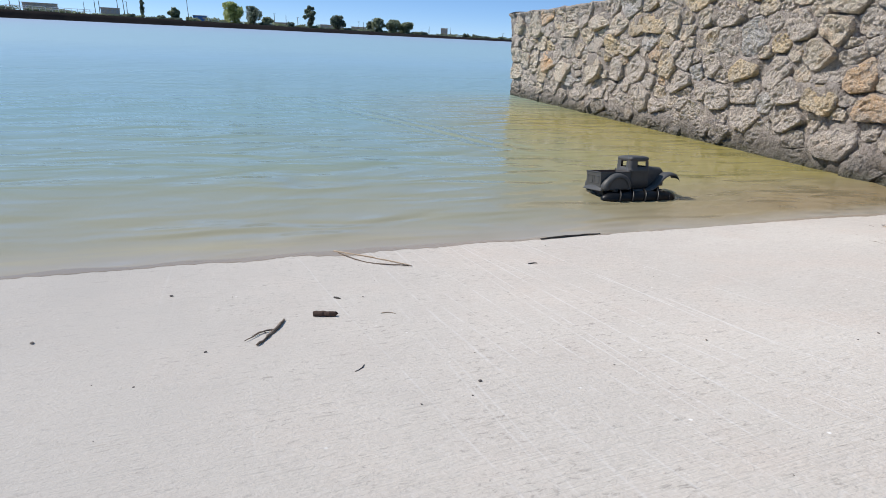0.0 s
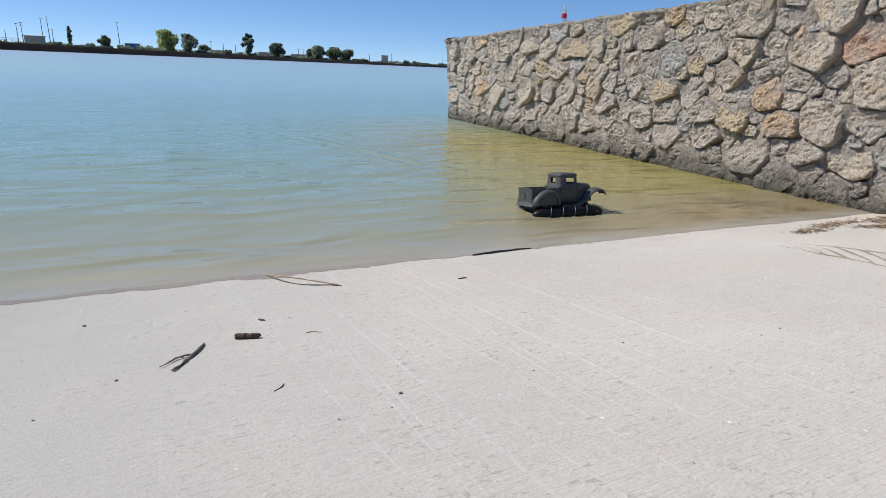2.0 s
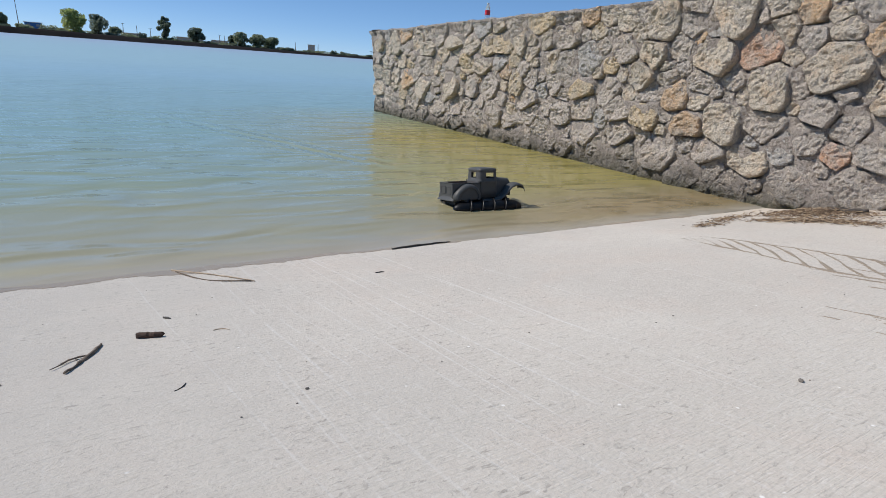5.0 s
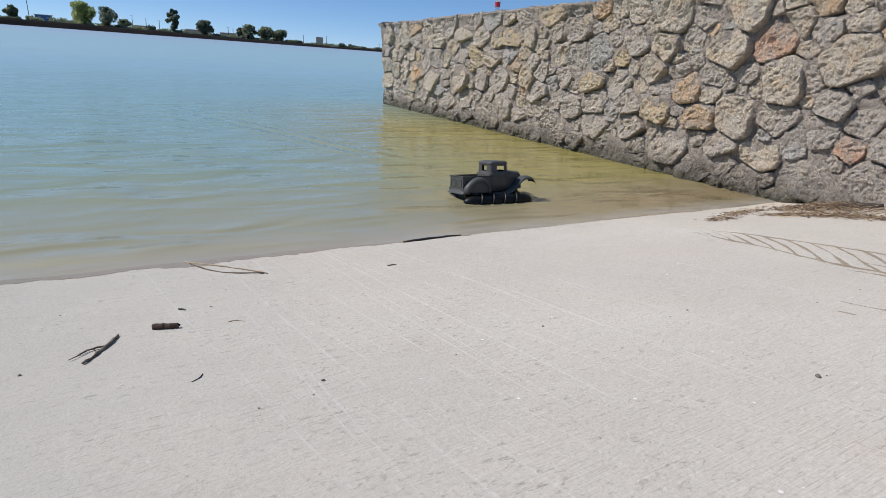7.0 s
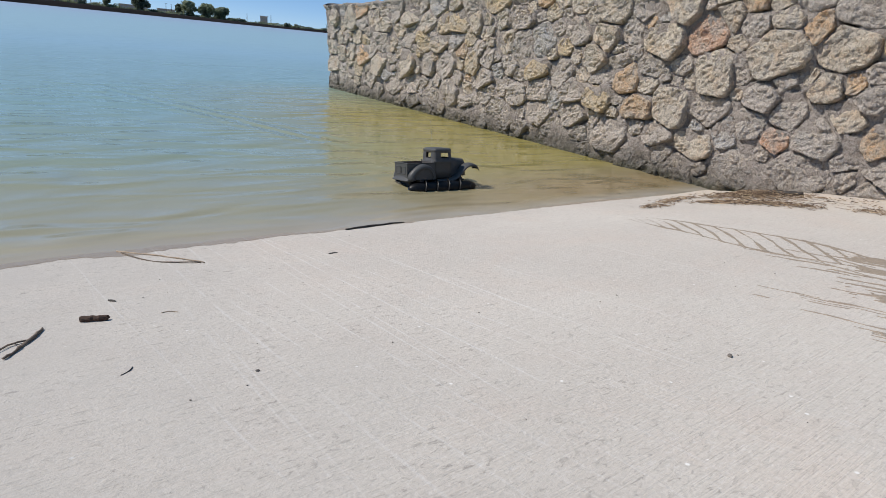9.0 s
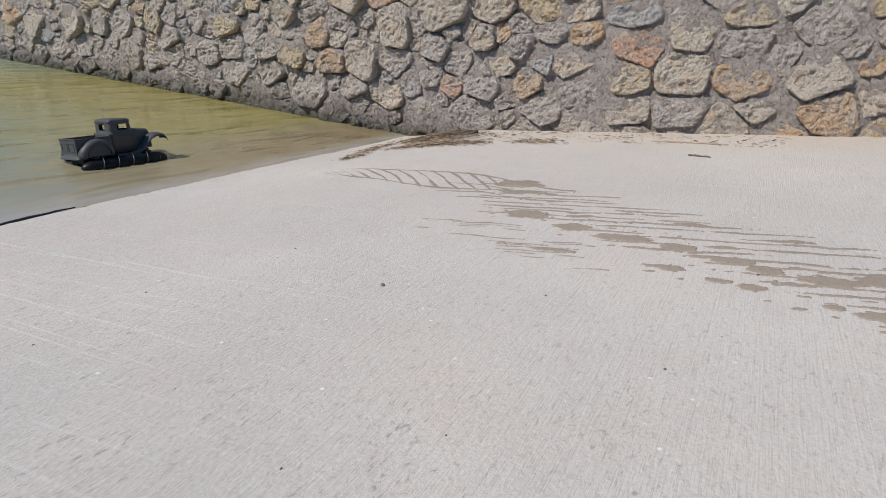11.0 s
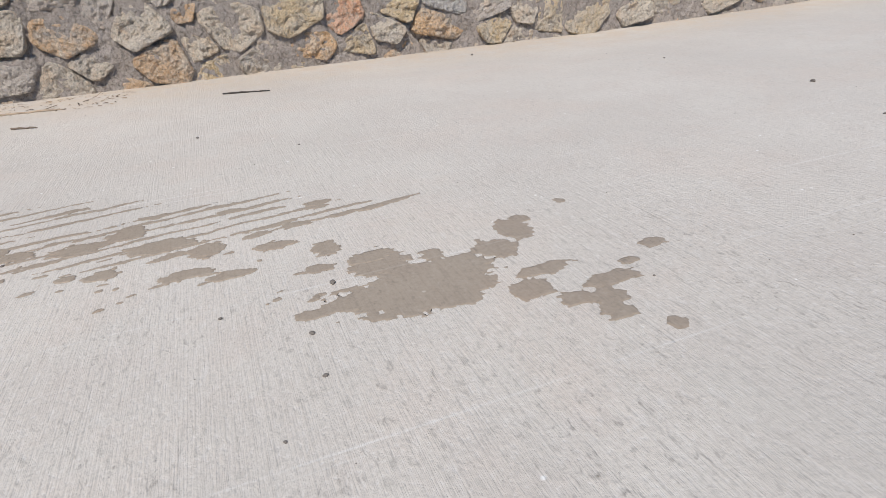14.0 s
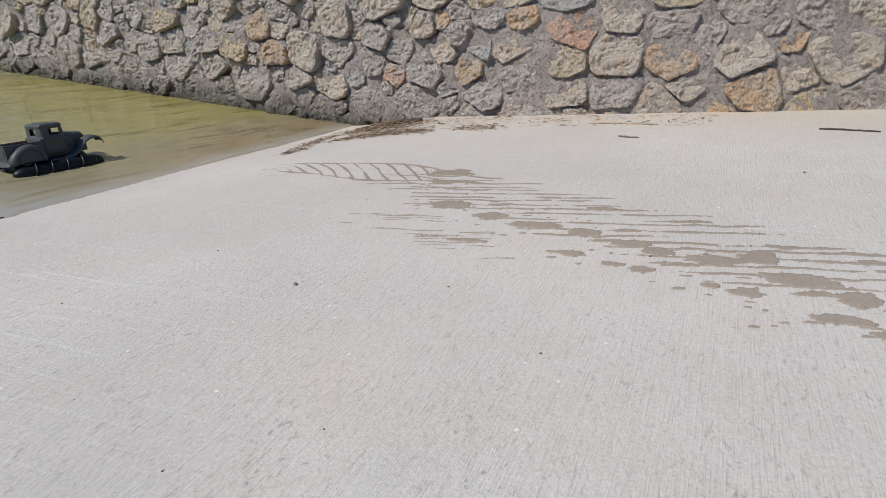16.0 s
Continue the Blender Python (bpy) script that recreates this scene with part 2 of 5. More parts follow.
def water_material():
    """Silty lake water: a clear film at the very edge, tan in the shallows; sky reflection is painted in as blue green
    farther out.
    """
    n = Nodes("lake_water")
    at = n.coords()
    ripple = n.noise(n.coords((1.3, 3.6, 1), (0, 0, 14)), 1.0, 1, 0.4, 0.8)
    cross = n.noise(n.coords((1.4, 3.4, 1), (0, 0, -24)), 1.0, 2, 0.45, 0.6)
    calm = n.ramp(n.noise(at, 0.35, 3), 0.35, 0.6)
    ripple = n.math("MULTIPLY", n.math("ADD", ripple, n.math("MULTIPLY", cross, 0.6)), n.math("ADD", n.math("MULTIPLY", calm, 0.8), 0.3))
    swell = n.noise(n.coords((0.6, 1.4, 1), (0, 0, -10)), 1.0, 2, 0.45, 0.7)
    far = n.noise(n.coords((0.5, 1.7, 1), (0, 0, 5)), 1.0, 2, 0.5, 0.6)
    sep = n.add("SeparateXYZ")
    n.put(at, sep.inputs[0])
    off = n.math("ADD", sep.outputs["Y"], n.math("MULTIPLY", n.noise(at, 1.3, 3), 0.25))
    edge = n.math("ADD", sep.outputs["Y"], n.math("MULTIPLY", n.noise(at, 3.0, 3), 0.12))
    silt_and_sky = n.mix(n.ramp(edge, 2.18, 2.5), (0.345, 0.31, 0.25), (0.30, 0.277, 0.187))
    scum = n.math("MULTIPLY", n.math("MULTIPLY", n.ramp(edge, 2.28, 2.36), n.ramp(edge, 2.46, 2.38)), n.ramp(n.noise(n.coords((1.2, 9, 1)), 1.0, 4), 0.46, 0.62))
    silt_and_sky = n.mix(n.math("MULTIPLY", scum, 0.5), silt_and_sky, (0.38, 0.335, 0.19))
    # The greener and bluer steps outward paint the sky's reflection into the colour.
    silt_and_sky = n.mix(n.ramp(off, 2.4, 4.0), silt_and_sky, (0.245, 0.28, 0.19))
    silt_and_sky = n.mix(n.ramp(off, 3.3, 6.5), silt_and_sky, (0.22, 0.315, 0.265))
    silt_and_sky = n.mix(n.ramp(off, 6.5, 18.0), silt_and_sky, (0.255, 0.388, 0.455))
    # Wall side: olive painted where the wall, not the sky, mirrors in the water.
    wall_side = n.ramp(n.math("ADD", sep.outputs["X"], n.math("MULTIPLY", n.noise(at, 0.8, 3), 0.8)), 1.5, 3.5)
    silt_and_sky = n.mix(n.math("MULTIPLY", wall_side, n.math("MULTIPLY", n.ramp(off, 2.4, 3.2), n.ramp(off, 9.5, 6.0))), silt_and_sky, (0.29, 0.25, 0.085))
    # The wall-side shallows are brown in themselves.
    silt_and_sky = n.mix(n.math("MULTIPLY", wall_side, n.math("MULTIPLY", n.ramp(edge, 2.2, 2.36), n.ramp(off, 3.3, 2.6))), silt_and_sky, (0.265, 0.205, 0.11))
    # The far tone beyond 55 m likewise stands in for the mirrored horizon sky.
    silt_and_sky = n.mix(n.ramp(off, 55.0, 150.0), silt_and_sky, (0.27, 0.345, 0.455))
    # the wake that the truck left: three low crests running out from the shallows
    along = n.math("ADD", n.math("MULTIPLY", sep.outputs["Y"], 0.326), n.math("MULTIPLY", sep.outputs["X"], 0.945))
    along = n.math("ADD", along, n.math("MULTIPLY", n.noise(at, 0.9, 2), 0.25))
    off_line = n.math("SUBTRACT", along, 3.50)
    crest = n.math("MULTIPLY", n.math("SINE", n.math("MULTIPLY", off_line, 30.0)), n.ramp(n.math("ABSOLUTE", off_line), 0.34, 0.05))
    crest = n.math("MULTIPLY", crest, n.math("MULTIPLY", n.ramp(sep.outputs["Y"], 3.9, 4.6), n.ramp(sep.outputs["Y"], 9.0, 6.0)))
    ripple = n.math("ADD", ripple, n.math("MULTIPLY", crest, 0.16))
    far = n.math("MULTIPLY", far, n.ramp(sep.outputs["Y"], 7.0, 22.0))
    nrm = n.bump(far, 0.3, 0.12, n.bump(swell, 0.45, 0.04, n.bump(ripple, 1.0, 0.04)))
    n.surface(silt_and_sky, n.math("ADD", n.math("MULTIPLY", n.ramp(off, 4.0, 30.0), 0.38), 0.15), nrm, ior=1.33)
    return n.m


CONCRETE = concrete_material("broomed_concrete")
WET = concrete_material("wet_concrete", True)
MORTAR = mortar_material()
STONES = {
    "tan": stone_material("tan_limestone", (0.80, 0.69, 0.55), (0.80, 0.61, 0.42), 0.35),
    "grey": stone_material("grey_limestone", (0.69, 0.60, 0.52), (0.71, 0.58, 0.46), 0.25),
    "yellow": stone_material("yellow_limestone", (0.79, 0.66, 0.49), (0.81, 0.61, 0.35), 0.6),
    "ochre": stone_material("ochre_sandstone", (0.77, 0.61, 0.45), (0.83, 0.53, 0.28), 0.62),
    "red": stone_material("rusty_sandstone", (0.78, 0.55, 0.41), (0.83, 0.44, 0.25), 0.65),
    "blue": stone_material("bluish_grey_stone", (0.62, 0.59, 0.56), (0.65, 0.57, 0.50), 0.2),
}
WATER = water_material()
SOIL = plain("pale_dry_soil", (0.36, 0.30, 0.22), 0.95, scale=6.0, bump=0.4, size=0.02)


# ---- mesh helpers ----
def mesh_of(name, verts, faces, material, smooth=False):
    me = bpy.data.meshes.new(name)
    me.from_pydata([tuple(v) for v in verts], [], faces)
    me.materials.append(material)
    if smooth:
        me.polygons.foreach_set("use_smooth", [True] * len(me.polygons))
    me.update()
    return me


def part(name, bm, material, parent, label="", smooth=False):
    """Links a bmesh as one mesh object under a thing or a part."""
    me = bpy.data.meshes.new(name)
    bmesh.ops.recalc_face_normals(bm, faces=bm.faces[:])
    bm.to_mesh(me)
    bm.free()
    me.materials.append(material)
    if smooth:
        me.polygons.foreach_set("use_smooth", [True] * len(me.polygons))
    ob = new(name, me)
    ob.parent = parent
    if label:
        ob["label"] = label
    return ob


def thing(name, m, label, category, group="", kind=""):
    ob = new(name)
    ob.matrix_world = m
    return tagged(ob, label, category, group, kind)


def smoothstep(a, b, v):
    v = min(1.0, max(0.0, (v - a) / (b - a)))
    return v * v * (3 - 2 * v)


def grid_faces(rows, cols):
    return [(r * cols + c, r * cols + c + 1, (r + 1) * cols + c + 1, (r + 1) * cols + c) for r in range(rows - 1) for c in range(cols - 1)]


# ---- the ramp, the lake and the land ----
def ramp_z(x, y):
    """The height of the concrete over the slab frame's plane."""
    xs = min(4.5, max(-1.2, x))
    shore = 2.165 - 0.012 * xs + 0.02 * noise.noise((x * 1.5, 7.0, 0.0)) + 0.022 * noise.noise((x * 5.0, 3.0, 0.0))
    edge = -0.016 * xs + 0.1395 * shore - 0.286
    z = edge * smoothstep(1.3, 2.1, y)
    if y < -3.5:
        z += 0.1 * min(1.0, (-3.5 - y) / 4.2) ** 2
    if y < -8.0:
        z += 0.1395 * (y + 8.0)
    return z + 0.004 * noise.noise((x * 0.8, y * 0.8, 3.0))


xs = [-14 + 0.5 * i for i in range(22)] + [-3 + 0.06 * i for i in range(125)]
xs[-1] = 4.46
ys = [-14 + 0.25 * i for i in range(44)] + [-3 + 0.06 * i for i in range(110)] + [3.6 + 0.4 * i for i in range(40)]
ramp = new("pavement", mesh_of("pavement", [(x, y, ramp_z(x, y)) for y in ys for x in xs], grid_faces(len(ys), len(xs)), CONCRETE, True))
ramp.matrix_world = SLAB
tagged(ramp, "pale broom-finished concrete boat ramp running into the lake", "boat ramp", kind="structure")

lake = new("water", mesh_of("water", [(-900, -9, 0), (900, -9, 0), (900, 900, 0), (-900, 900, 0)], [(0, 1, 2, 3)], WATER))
tagged(lake, "calm lake, silty olive by the ramp and blue farther out", "lake", kind="structure")

bed = [(-900, -900, 1.36), (900, -900, 1.36), (900, -12.5, 1.36), (-900, -12.5, 1.36), (-900, -5, -0.6), (900, -5, -0.6), (900, 900, -4), (-900, 900, -4)]
land = new("ground", mesh_of("ground", bed, [(0, 1, 2, 3), (3, 2, 5, 4), (4, 5, 6, 7)], SOIL))
tagged(land, "dry pale soil of the shore and lake bed", "ground", kind="structure")

# ---- the rubble wall ----
WALL_X, WALL_FROM, WALL_TO = 4.28, -7.74, 8.80


def wall_top(y):
    return 1.268 + 0.0985 * y + 0.02 * noise.noise((y * 2.3, 4.0, 0.0))


wall = thing("wall_east", SLAB, "rubble stone retaining wall in grey mortar standing in the lake", "stone wall", kind="structure")
# centre along the wall, height, half width and half height of the stones that stand out
TAN_LAKE = [(8.44, 1.9, 0.16, 0.15), (8.3, 1.6, 0.18, 0.1), (7.9, 1.82, 0.18, 0.14), (7.77, 1.56, 0.16, 0.1), (7.12, 1.17, 0.21, 0.14), (6.99, 1.64, 0.28, 0.11), (6.74, 1.4, 0.1, 0.15), (6.4, 1.12, 0.25, 0.17), (6.3, 1.64, 0.27, 0.1), (5.92, 1.56, 0.18, 0.12), (5.7, 1.28, 0.21, 0.09), (5.36, 1.68, 0.16, 0.06), (4.99, 1.46, 0.14, 0.12), (4.81, 1.33, 0.16, 0.08), (4.49, 1.2, 0.16, 0.11), (3.48, 1.47, 0.13, 0.1), (3.32, 0.98, 0.17, 0.1), (3.18, 1.15, 0.14, 0.12), (3.12, 1.38, 0.18, 0.17), (2.63, 1.06, 0.21, 0.16), (2.51, 0.58, 0.18, 0.15), (2.44, 1.36, 0.18, 0.17)]
TAN_RAMP = [(2.3, 0.28, 0.16, 0.11), (2.15, 0.78, 0.15, 0.18), (2.1, 1.36, 0.13, 0.09), (1.73, 0.89, 0.24, 0.16), (1.69, 1.13, 0.13, 0.07), (1.4, 0.68, 0.1, 0.07), (1.32, 0.92, 0.2, 0.13), (0.73, 0.46, 0.17, 0.09), (0.35, 0.14, 0.19, 0.1), (0.01, 0.39, 0.17, 0.12), (-0.03, 0.65, 0.13, 0.14), (-0.41, 0.16, 0.2, 0.06), (-0.73, 0.37, 0.16, 0.13), (-1.24, 0.31, 0.21, 0.12), (-1.34, 0.56, 0.11, 0.11), (-1.39, 0.07, 0.18, 0.08), (-1.92, 0.58, 0.14, 0.11), (-2.23, 0.19, 0.12, 0.09), (-3.3, 0.22, 0.12, 0.1), (-3.79, 0.41, 0.21, 0.11), (-4.18, 0.3, 0.12, 0.08), (-4.27, 0.12, 0.19, 0.09), (-4.62, 0.2, 0.19, 0.15), (-5.11, 0.22, 0.23, 0.18)]
GREY_LAKE = [(8.15, 1.06, 0.36, 0.13), (7.42, 0.95, 0.34, 0.12), (7.02, 1.43, 0.17, 0.14), (6.78, 0.85, 0.3, 0.11), (6.34, 1.39, 0.19, 0.11), (6.28, 0.65, 0.2, 0.09), (5.94, 1.06, 0.15, 0.13), (5.85, 0.72, 0.25, 0.1), (5.57, 1.04, 0.25, 0.14), (5.48, 0.71, 0.25, 0.16), (5.2, 0.62, 0.19, 0.08), (4.86, 0.85, 0.24, 0.1), (4.78, 1.08, 0.14, 0.09), (4.66, 0.55, 0.28, 0.09), (4.42, 0.99, 0.14, 0.09), (4.32, 0.7, 0.17, 0.1), (4.26, 1.61, 0.16, 0.05), (4.25, 0.36, 0.17, 0.09), (4.24, 1.4, 0.22, 0.08), (3.98, 0.71, 0.19, 0.11), (3.82, 0.33, 0.18, 0.11), (3.57, 0.7, 0.17, 0.1), (3.56, 0.5, 0.2, 0.09)]
GREY_RAMP = [(3.52, 1.22, 0.16, 0.11), (3.11, 0.33, 0.24, 0.14), (2.82, 1.31, 0.11, 0.09), (2.77, 1.47, 0.1, 0.06), (2.71, 0.88, 0.15, 0.1), (2.63, 0.33, 0.17, 0.09), (2.45, 0.86, 0.09, 0.07), (1.8, 0.62, 0.17, 0.09), (1.42, 0.34, 0.18, 0.12), (1.13, 0.59, 0.1, 0.08), (1.12, 0.74, 0.08, 0.06), (0.88, 0.66, 0.1, 0.05), (0.03, 0.12, 0.17, 0.1), (-0.34, 0.55, 0.16, 0.08), (-0.87, 0.49, 0.12, 0.05), (-1.1, 0.57, 0.11, 0.1), (-1.6, 0.61, 0.13, 0.11), (-4.72, 0.43, 0.19, 0.1), (-5.99, 0.28, 0.22, 0.16), (-6.4, 0.28, 0.2, 0.09), (-6.88, 0.24, 0.21, 0.13), (-7.45, 0.23, 0.24, 0.13)]
YELLOW = [(5.59, 1.51, 0.11, 0.11), (4.02, 0.91, 0.17, 0.08), (3.82, 1.42, 0.1, 0.07), (3.22, 0.63, 0.15, 0.13), (0.96, 0.9, 0.17, 0.11), (0.36, 0.35, 0.16, 0.1), (-0.34, 0.72, 0.16, 0.09), (-1.08, 0.74, 0.14, 0.11), (-1.62, 0.35, 0.19, 0.13), (-1.72, 0.74, 0.17, 0.08), (-2.03, 0.13, 0.11, 0.08), (-2.31, 0.36, 0.16, 0.15), (-3.06, 0.12, 0.14, 0.08), (-3.8, 0.14, 0.19, 0.17)]
OCHRE = [(7.56, 1.3, 0.2, 0.14), (2.95, 0.78, 0.15, 0.11), (2.83, 0.54, 0.17, 0.1), (1.91, 1.29, 0.12, 0.11), (1.05, 0.34, 0.1, 0.11), (0.64, 0.65, 0.09, 0.07), (0.32, 0.89, 0.18, 0.07), (-0.35, 0.32, 0.18, 0.09), (-0.83, 0.12, 0.17, 0.11), (-0.99, 0.41, 0.07, 0.07), (-1.36, 0.72, 0.11, 0.11), (-1.72, 0.12, 0.15, 0.1), (-2.63, 0.19, 0.22, 0.12), (-5.6, 0.27, 0.18, 0.2)]
RED = [(2.24, 1.08, 0.17, 0.13), (1.69, 0.33, 0.12, 0.08), (0.28, 0.56, 0.16, 0.1), (-1.95, 0.29, 0.11, 0.09), (-3.03, 0.48, 0.1, 0.08), (-3.31, 0.42, 0.19, 0.12)]
BLUE = [(5.34, 1.3, 0.13, 0.09), (3.93, 1.18, 0.18, 0.13), (2.06, 0.37, 0.1, 0.11), (0.31, 0.76, 0.16, 0.08), (-2.67, 0.32, 0.17, 0.11)]

seeds = []
for tone, rows in (("tan", TAN_LAKE + TAN_RAMP), ("grey", GREY_LAKE + GREY_RAMP), ("yellow", YELLOW), ("ochre", OCHRE), ("red", RED), ("blue", BLUE)):
    seeds += [(y, z, w, h, tone) for y, z, w, h in rows]
KNOWN = len(seeds)
rng = random.Random(11)
for size in (0.16, 0.13, 0.10, 0.075, 0.055):
    for k in range(2200):
        y = rng.uniform(WALL_FROM + 0.08, WALL_TO - 0.1)
        if size < 0.09 and y < 1.2:
            continue
        low = -0.1 if y < 2 else 0.135 * (y - 2.1) - 0.12
        z = rng.uniform(low, wall_top(y) - 0.05)
        w, h = size * rng.uniform(0.9, 1.4), size * rng.uniform(0.65, 0.95)
        if y < WALL_TO - 0.06 - 0.138 * (z - 0.86) and all(((y - a) / (w + b)) ** 2 + ((z - c) / (h + d)) ** 2 > 0.66 for a, c, b, d, tone in seeds):
            tones = ["grey"] * 5 + ["tan"] * 4 + ["ochre", "yellow", "blue"] if z - 0.13 * y > 0.1 else ["grey"] * 6 + ["tan"]
            if y < 0.4:
                tones = ["tan"] * 6 + ["grey"] * 3 + ["ochre"] * 2 + ["yellow"] * 2
            seeds.append((y, z, w, h, rng.choice(tones)))


PROUD = []
for i, (y, z, w, h, tone) in enumerate(seeds):
    bedded = (1.0 if i < KNOWN else 0.55) * (1.0 if z - 0.13 * max(0.0, y - 2) > 0.3 or y < 1.0 else 0.6)
    PROUD.append((random.Random(900 + i).uniform(0.003, 0.046) + 0.07 * min(w, h)) * bedded * (0.68 + 0.32 * smoothstep(0.6, 2.0, y)))
SEED = np.array([s[:4] for s in seeds])
UNDERCUT = [max(0.0, random.Random(300 + i).uniform(-0.015, 0.06)) for i in range(len(seeds))]


def bed(y, z):
    """How far the mortar stands out: smeared flush over a stone's top, washed out under its foot."""
    u, v = (y - SEED[:, 0]) / SEED[:, 2], (z - SEED[:, 1]) / SEED[:, 3]
    d = np.abs(u) ** 3 + np.abs(v) ** 3
    k = int(np.argmin(d))
    up = max(-1.0, min(1.0, v[k] / max(0.2, d[k] ** (1 / 3))))
    full = smoothstep(1.4, 0.6, y)  # the joints on the ramp's stretch are filled nearly flush
    return PROUD[k] * (0.55 + 0.23 * full + (0.42 - 0.20 * full) * up) - 0.008 + 0.006 * full - UNDERCUT[k] * (1.0 - 0.75 * full) * smoothstep(0.3, 0.9, -up)


cols = 112
verts, count = [], 1500
for i in range(count):
    y = WALL_FROM + (WALL_TO - WALL_FROM) * i / (count - 1)
    top = wall_top(y) - 0.015
    lean = 0.138
    for j in range(cols):
        z = -0.9 + (top + 0.9) * j / (cols - 1)
        w = noise.noise((y * 2.6, z * 3.4, 0.0)) * 0.016 + noise.noise((y * 13, z * 13, 5.0)) * 0.008 + noise.noise((y * 30, z * 36, 2.0)) * 0.013
        foot = (1 - smoothstep(0.0, 0.24, z - max(0.0, 0.135 * (y - 2.1)))) * smoothstep(0.9, 2.0, y)
        w -= foot * (0.012 + 0.024 * noise.noise((y * 6, z * 9, 8.0)) + 0.016 * noise.noise((y * 19, z * 22, 1.0)))
        w -= 0.032 * smoothstep(top - 0.05, top - 0.03, z) * (0.75 + 0.7 * noise.noise((y * 4.0, 1.0, 9.0)) + 0.4 * noise.noise((y * 15, 1.0, 3.0)))
        yy = y - (lean * (z - 0.86) if i > count - 4 else 0)
        verts.append((WALL_X + 0.002 + w - bed(y, z), yy, z))
    for x in (0.05, 0.2, 0.35, 0.5):
        verts.append((WALL_X + x, y - (lean * (top - 0.86) if i > count - 4 else 0), top + 0.012 + 0.02 * noise.noise((y * 6, x * 9, 2.0))))
    verts.append((WALL_X + 0.56, y, top - 0.02))
    verts.append((WALL_X + 0.56, y, -0.9))
n_prof = cols + 6
faces = grid_faces(count, n_prof)
faces.append(tuple(range(n_prof)))
faces.append(tuple((count - 1) * n_prof + k for k in reversed(range(n_prof))))
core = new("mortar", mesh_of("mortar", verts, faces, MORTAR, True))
core.parent = wall


def reach(w, h, c, s, p=3.6):
    return ((abs(c) / w) ** p + (abs(s) / h) ** p) ** (-1 / p)


def stone_mesh(i, seg=48):
    """One rubble stone, bounded by its neighbours, with a broken, flattish face."""
    y, z, w, h, tone = seeds[i]
    near = [s for k, s in enumerate(seeds) if k != i and abs(s[0] - y) < w + s[2] + 0.12 and abs(s[1] - z) < h + s[3] + 0.12]
    rr = random.Random(i * 7 + 1)
    cuts = [(rr.uniform(0, 6.28), rr.uniform(0.98, 1.26)) for k in range(rr.randint(4, 7))]
    grown, joint = rr.uniform(1.28, 1.48) + 0.16 * smoothstep(2.0, 1.0, y), rr.uniform(0.003, 0.010)
    outline = []
    for k in range(seg):
        a = 2 * math.pi * k / seg
        c, s = math.cos(a), math.sin(a)
        r = reach(w, h, c, s) * (grown + 0.16 * noise.noise((y * 3 + c * 1.6, z * 3 + s * 1.6, i * 0.37)) + 0.08 * noise.noise((c * 4, s * 4, i * 0.9)))
        for turn, keep in cuts:
            facing = math.cos(a - turn)
            if facing > 0.2:
                r = min(r, reach(w, h, math.cos(turn), math.sin(turn)) * keep / facing)
        for b, d, bw, bh, bt in near:
            dy, dz = b - y, d - z
            dist = math.hypot(dy, dz)
            uy, uz = dy / dist, dz / dist
            facing = c * uy + s * uz
            if facing > 0.15:
                mine, theirs = reach(w, h, uy, uz), reach(bw, bh, uy, uz)
                r = min(r, (dist * mine / (mine + theirs) - joint) / facing)
        if s > 0.1 and z + s * r > wall_top(y) - 0.012:
            r = max(0.02, (wall_top(y) - 0.012 - z) / s)
        if c > 0.1 and y + c * r > WALL_TO - 0.02 - 0.138 * (z - 0.86):
            r = max(0.02, (WALL_TO - 0.02 - 0.138 * (z - 0.86) - y) / c)
        outline.append(max(0.02, r))
    outline = [(outline[k - 1] + 4 * outline[k] + outline[(k + 1) % seg]) / 6 + 0.005 * noise.noise((k * 0.9, i * 3.1, 0)) for k in range(seg)]
    proud = PROUD[i]
    ty, tz = rr.uniform(-0.16, 0.16), rr.uniform(-0.10, 0.22)
    verts = []
    for f, depth in ((1.0, -0.05), (1.0, 0.58), (0.985, 0.84), (0.95, 0.96), (0.88, 1.0), (0.77, 1.0), (0.69, 1.0), (0.61, 1.0), (0.53, 1.0), (0.44, 1.0), (0.35, 1.0), (0.25, 1.0), (0.13, 1.0)):
        for k in range(seg):
            a = 2 * math.pi * k / seg
            dy, dz = math.cos(a) * outline[k] * f, math.sin(a) * outline[k] * f
            q = Vector((y + dy, z + dz, i * 1.7))
            flake = Vector((q.x, q.y * 1.3 + q.x * ty * 4, q.z))
            rough = noise.noise(q * 6) * 0.024 - abs(noise.noise(flake * 9)) * 0.030 - abs(noise.noise(flake * 21)) * 0.018 + noise.noise(q * 40) * 0.011 + 0.008
            x = 0.045 - (0.045 + proud) * depth if depth > 0 else 0.1
            verts.append((x + (ty * dy + tz * dz + rough) * min(1, max(0, depth * 1.6 - 0.5)), dy, dz))
    rings = len(verts) // seg
    faces = [(r * seg + k, r * seg + (k + 1) % seg, (r + 1) * seg + (k + 1) % seg, (r + 1) * seg + k) for r in range(rings - 1) for k in range(seg)]
    faces.append(tuple((rings - 1) * seg + k for k in range(seg)))
    return mesh_of("stone", verts, faces, STONES[tone])

# ---- the far shore ----
BANK = plain("dark_bank_earth", (0.016, 0.014, 0.014), 0.95, scale=1.0, bump=0.4, size=0.2, sheen=0.05)
FIELD = plain("far_dry_field", (0.30, 0.27, 0.20), 0.95, scale=0.3, bump=0.1, size=0.05)
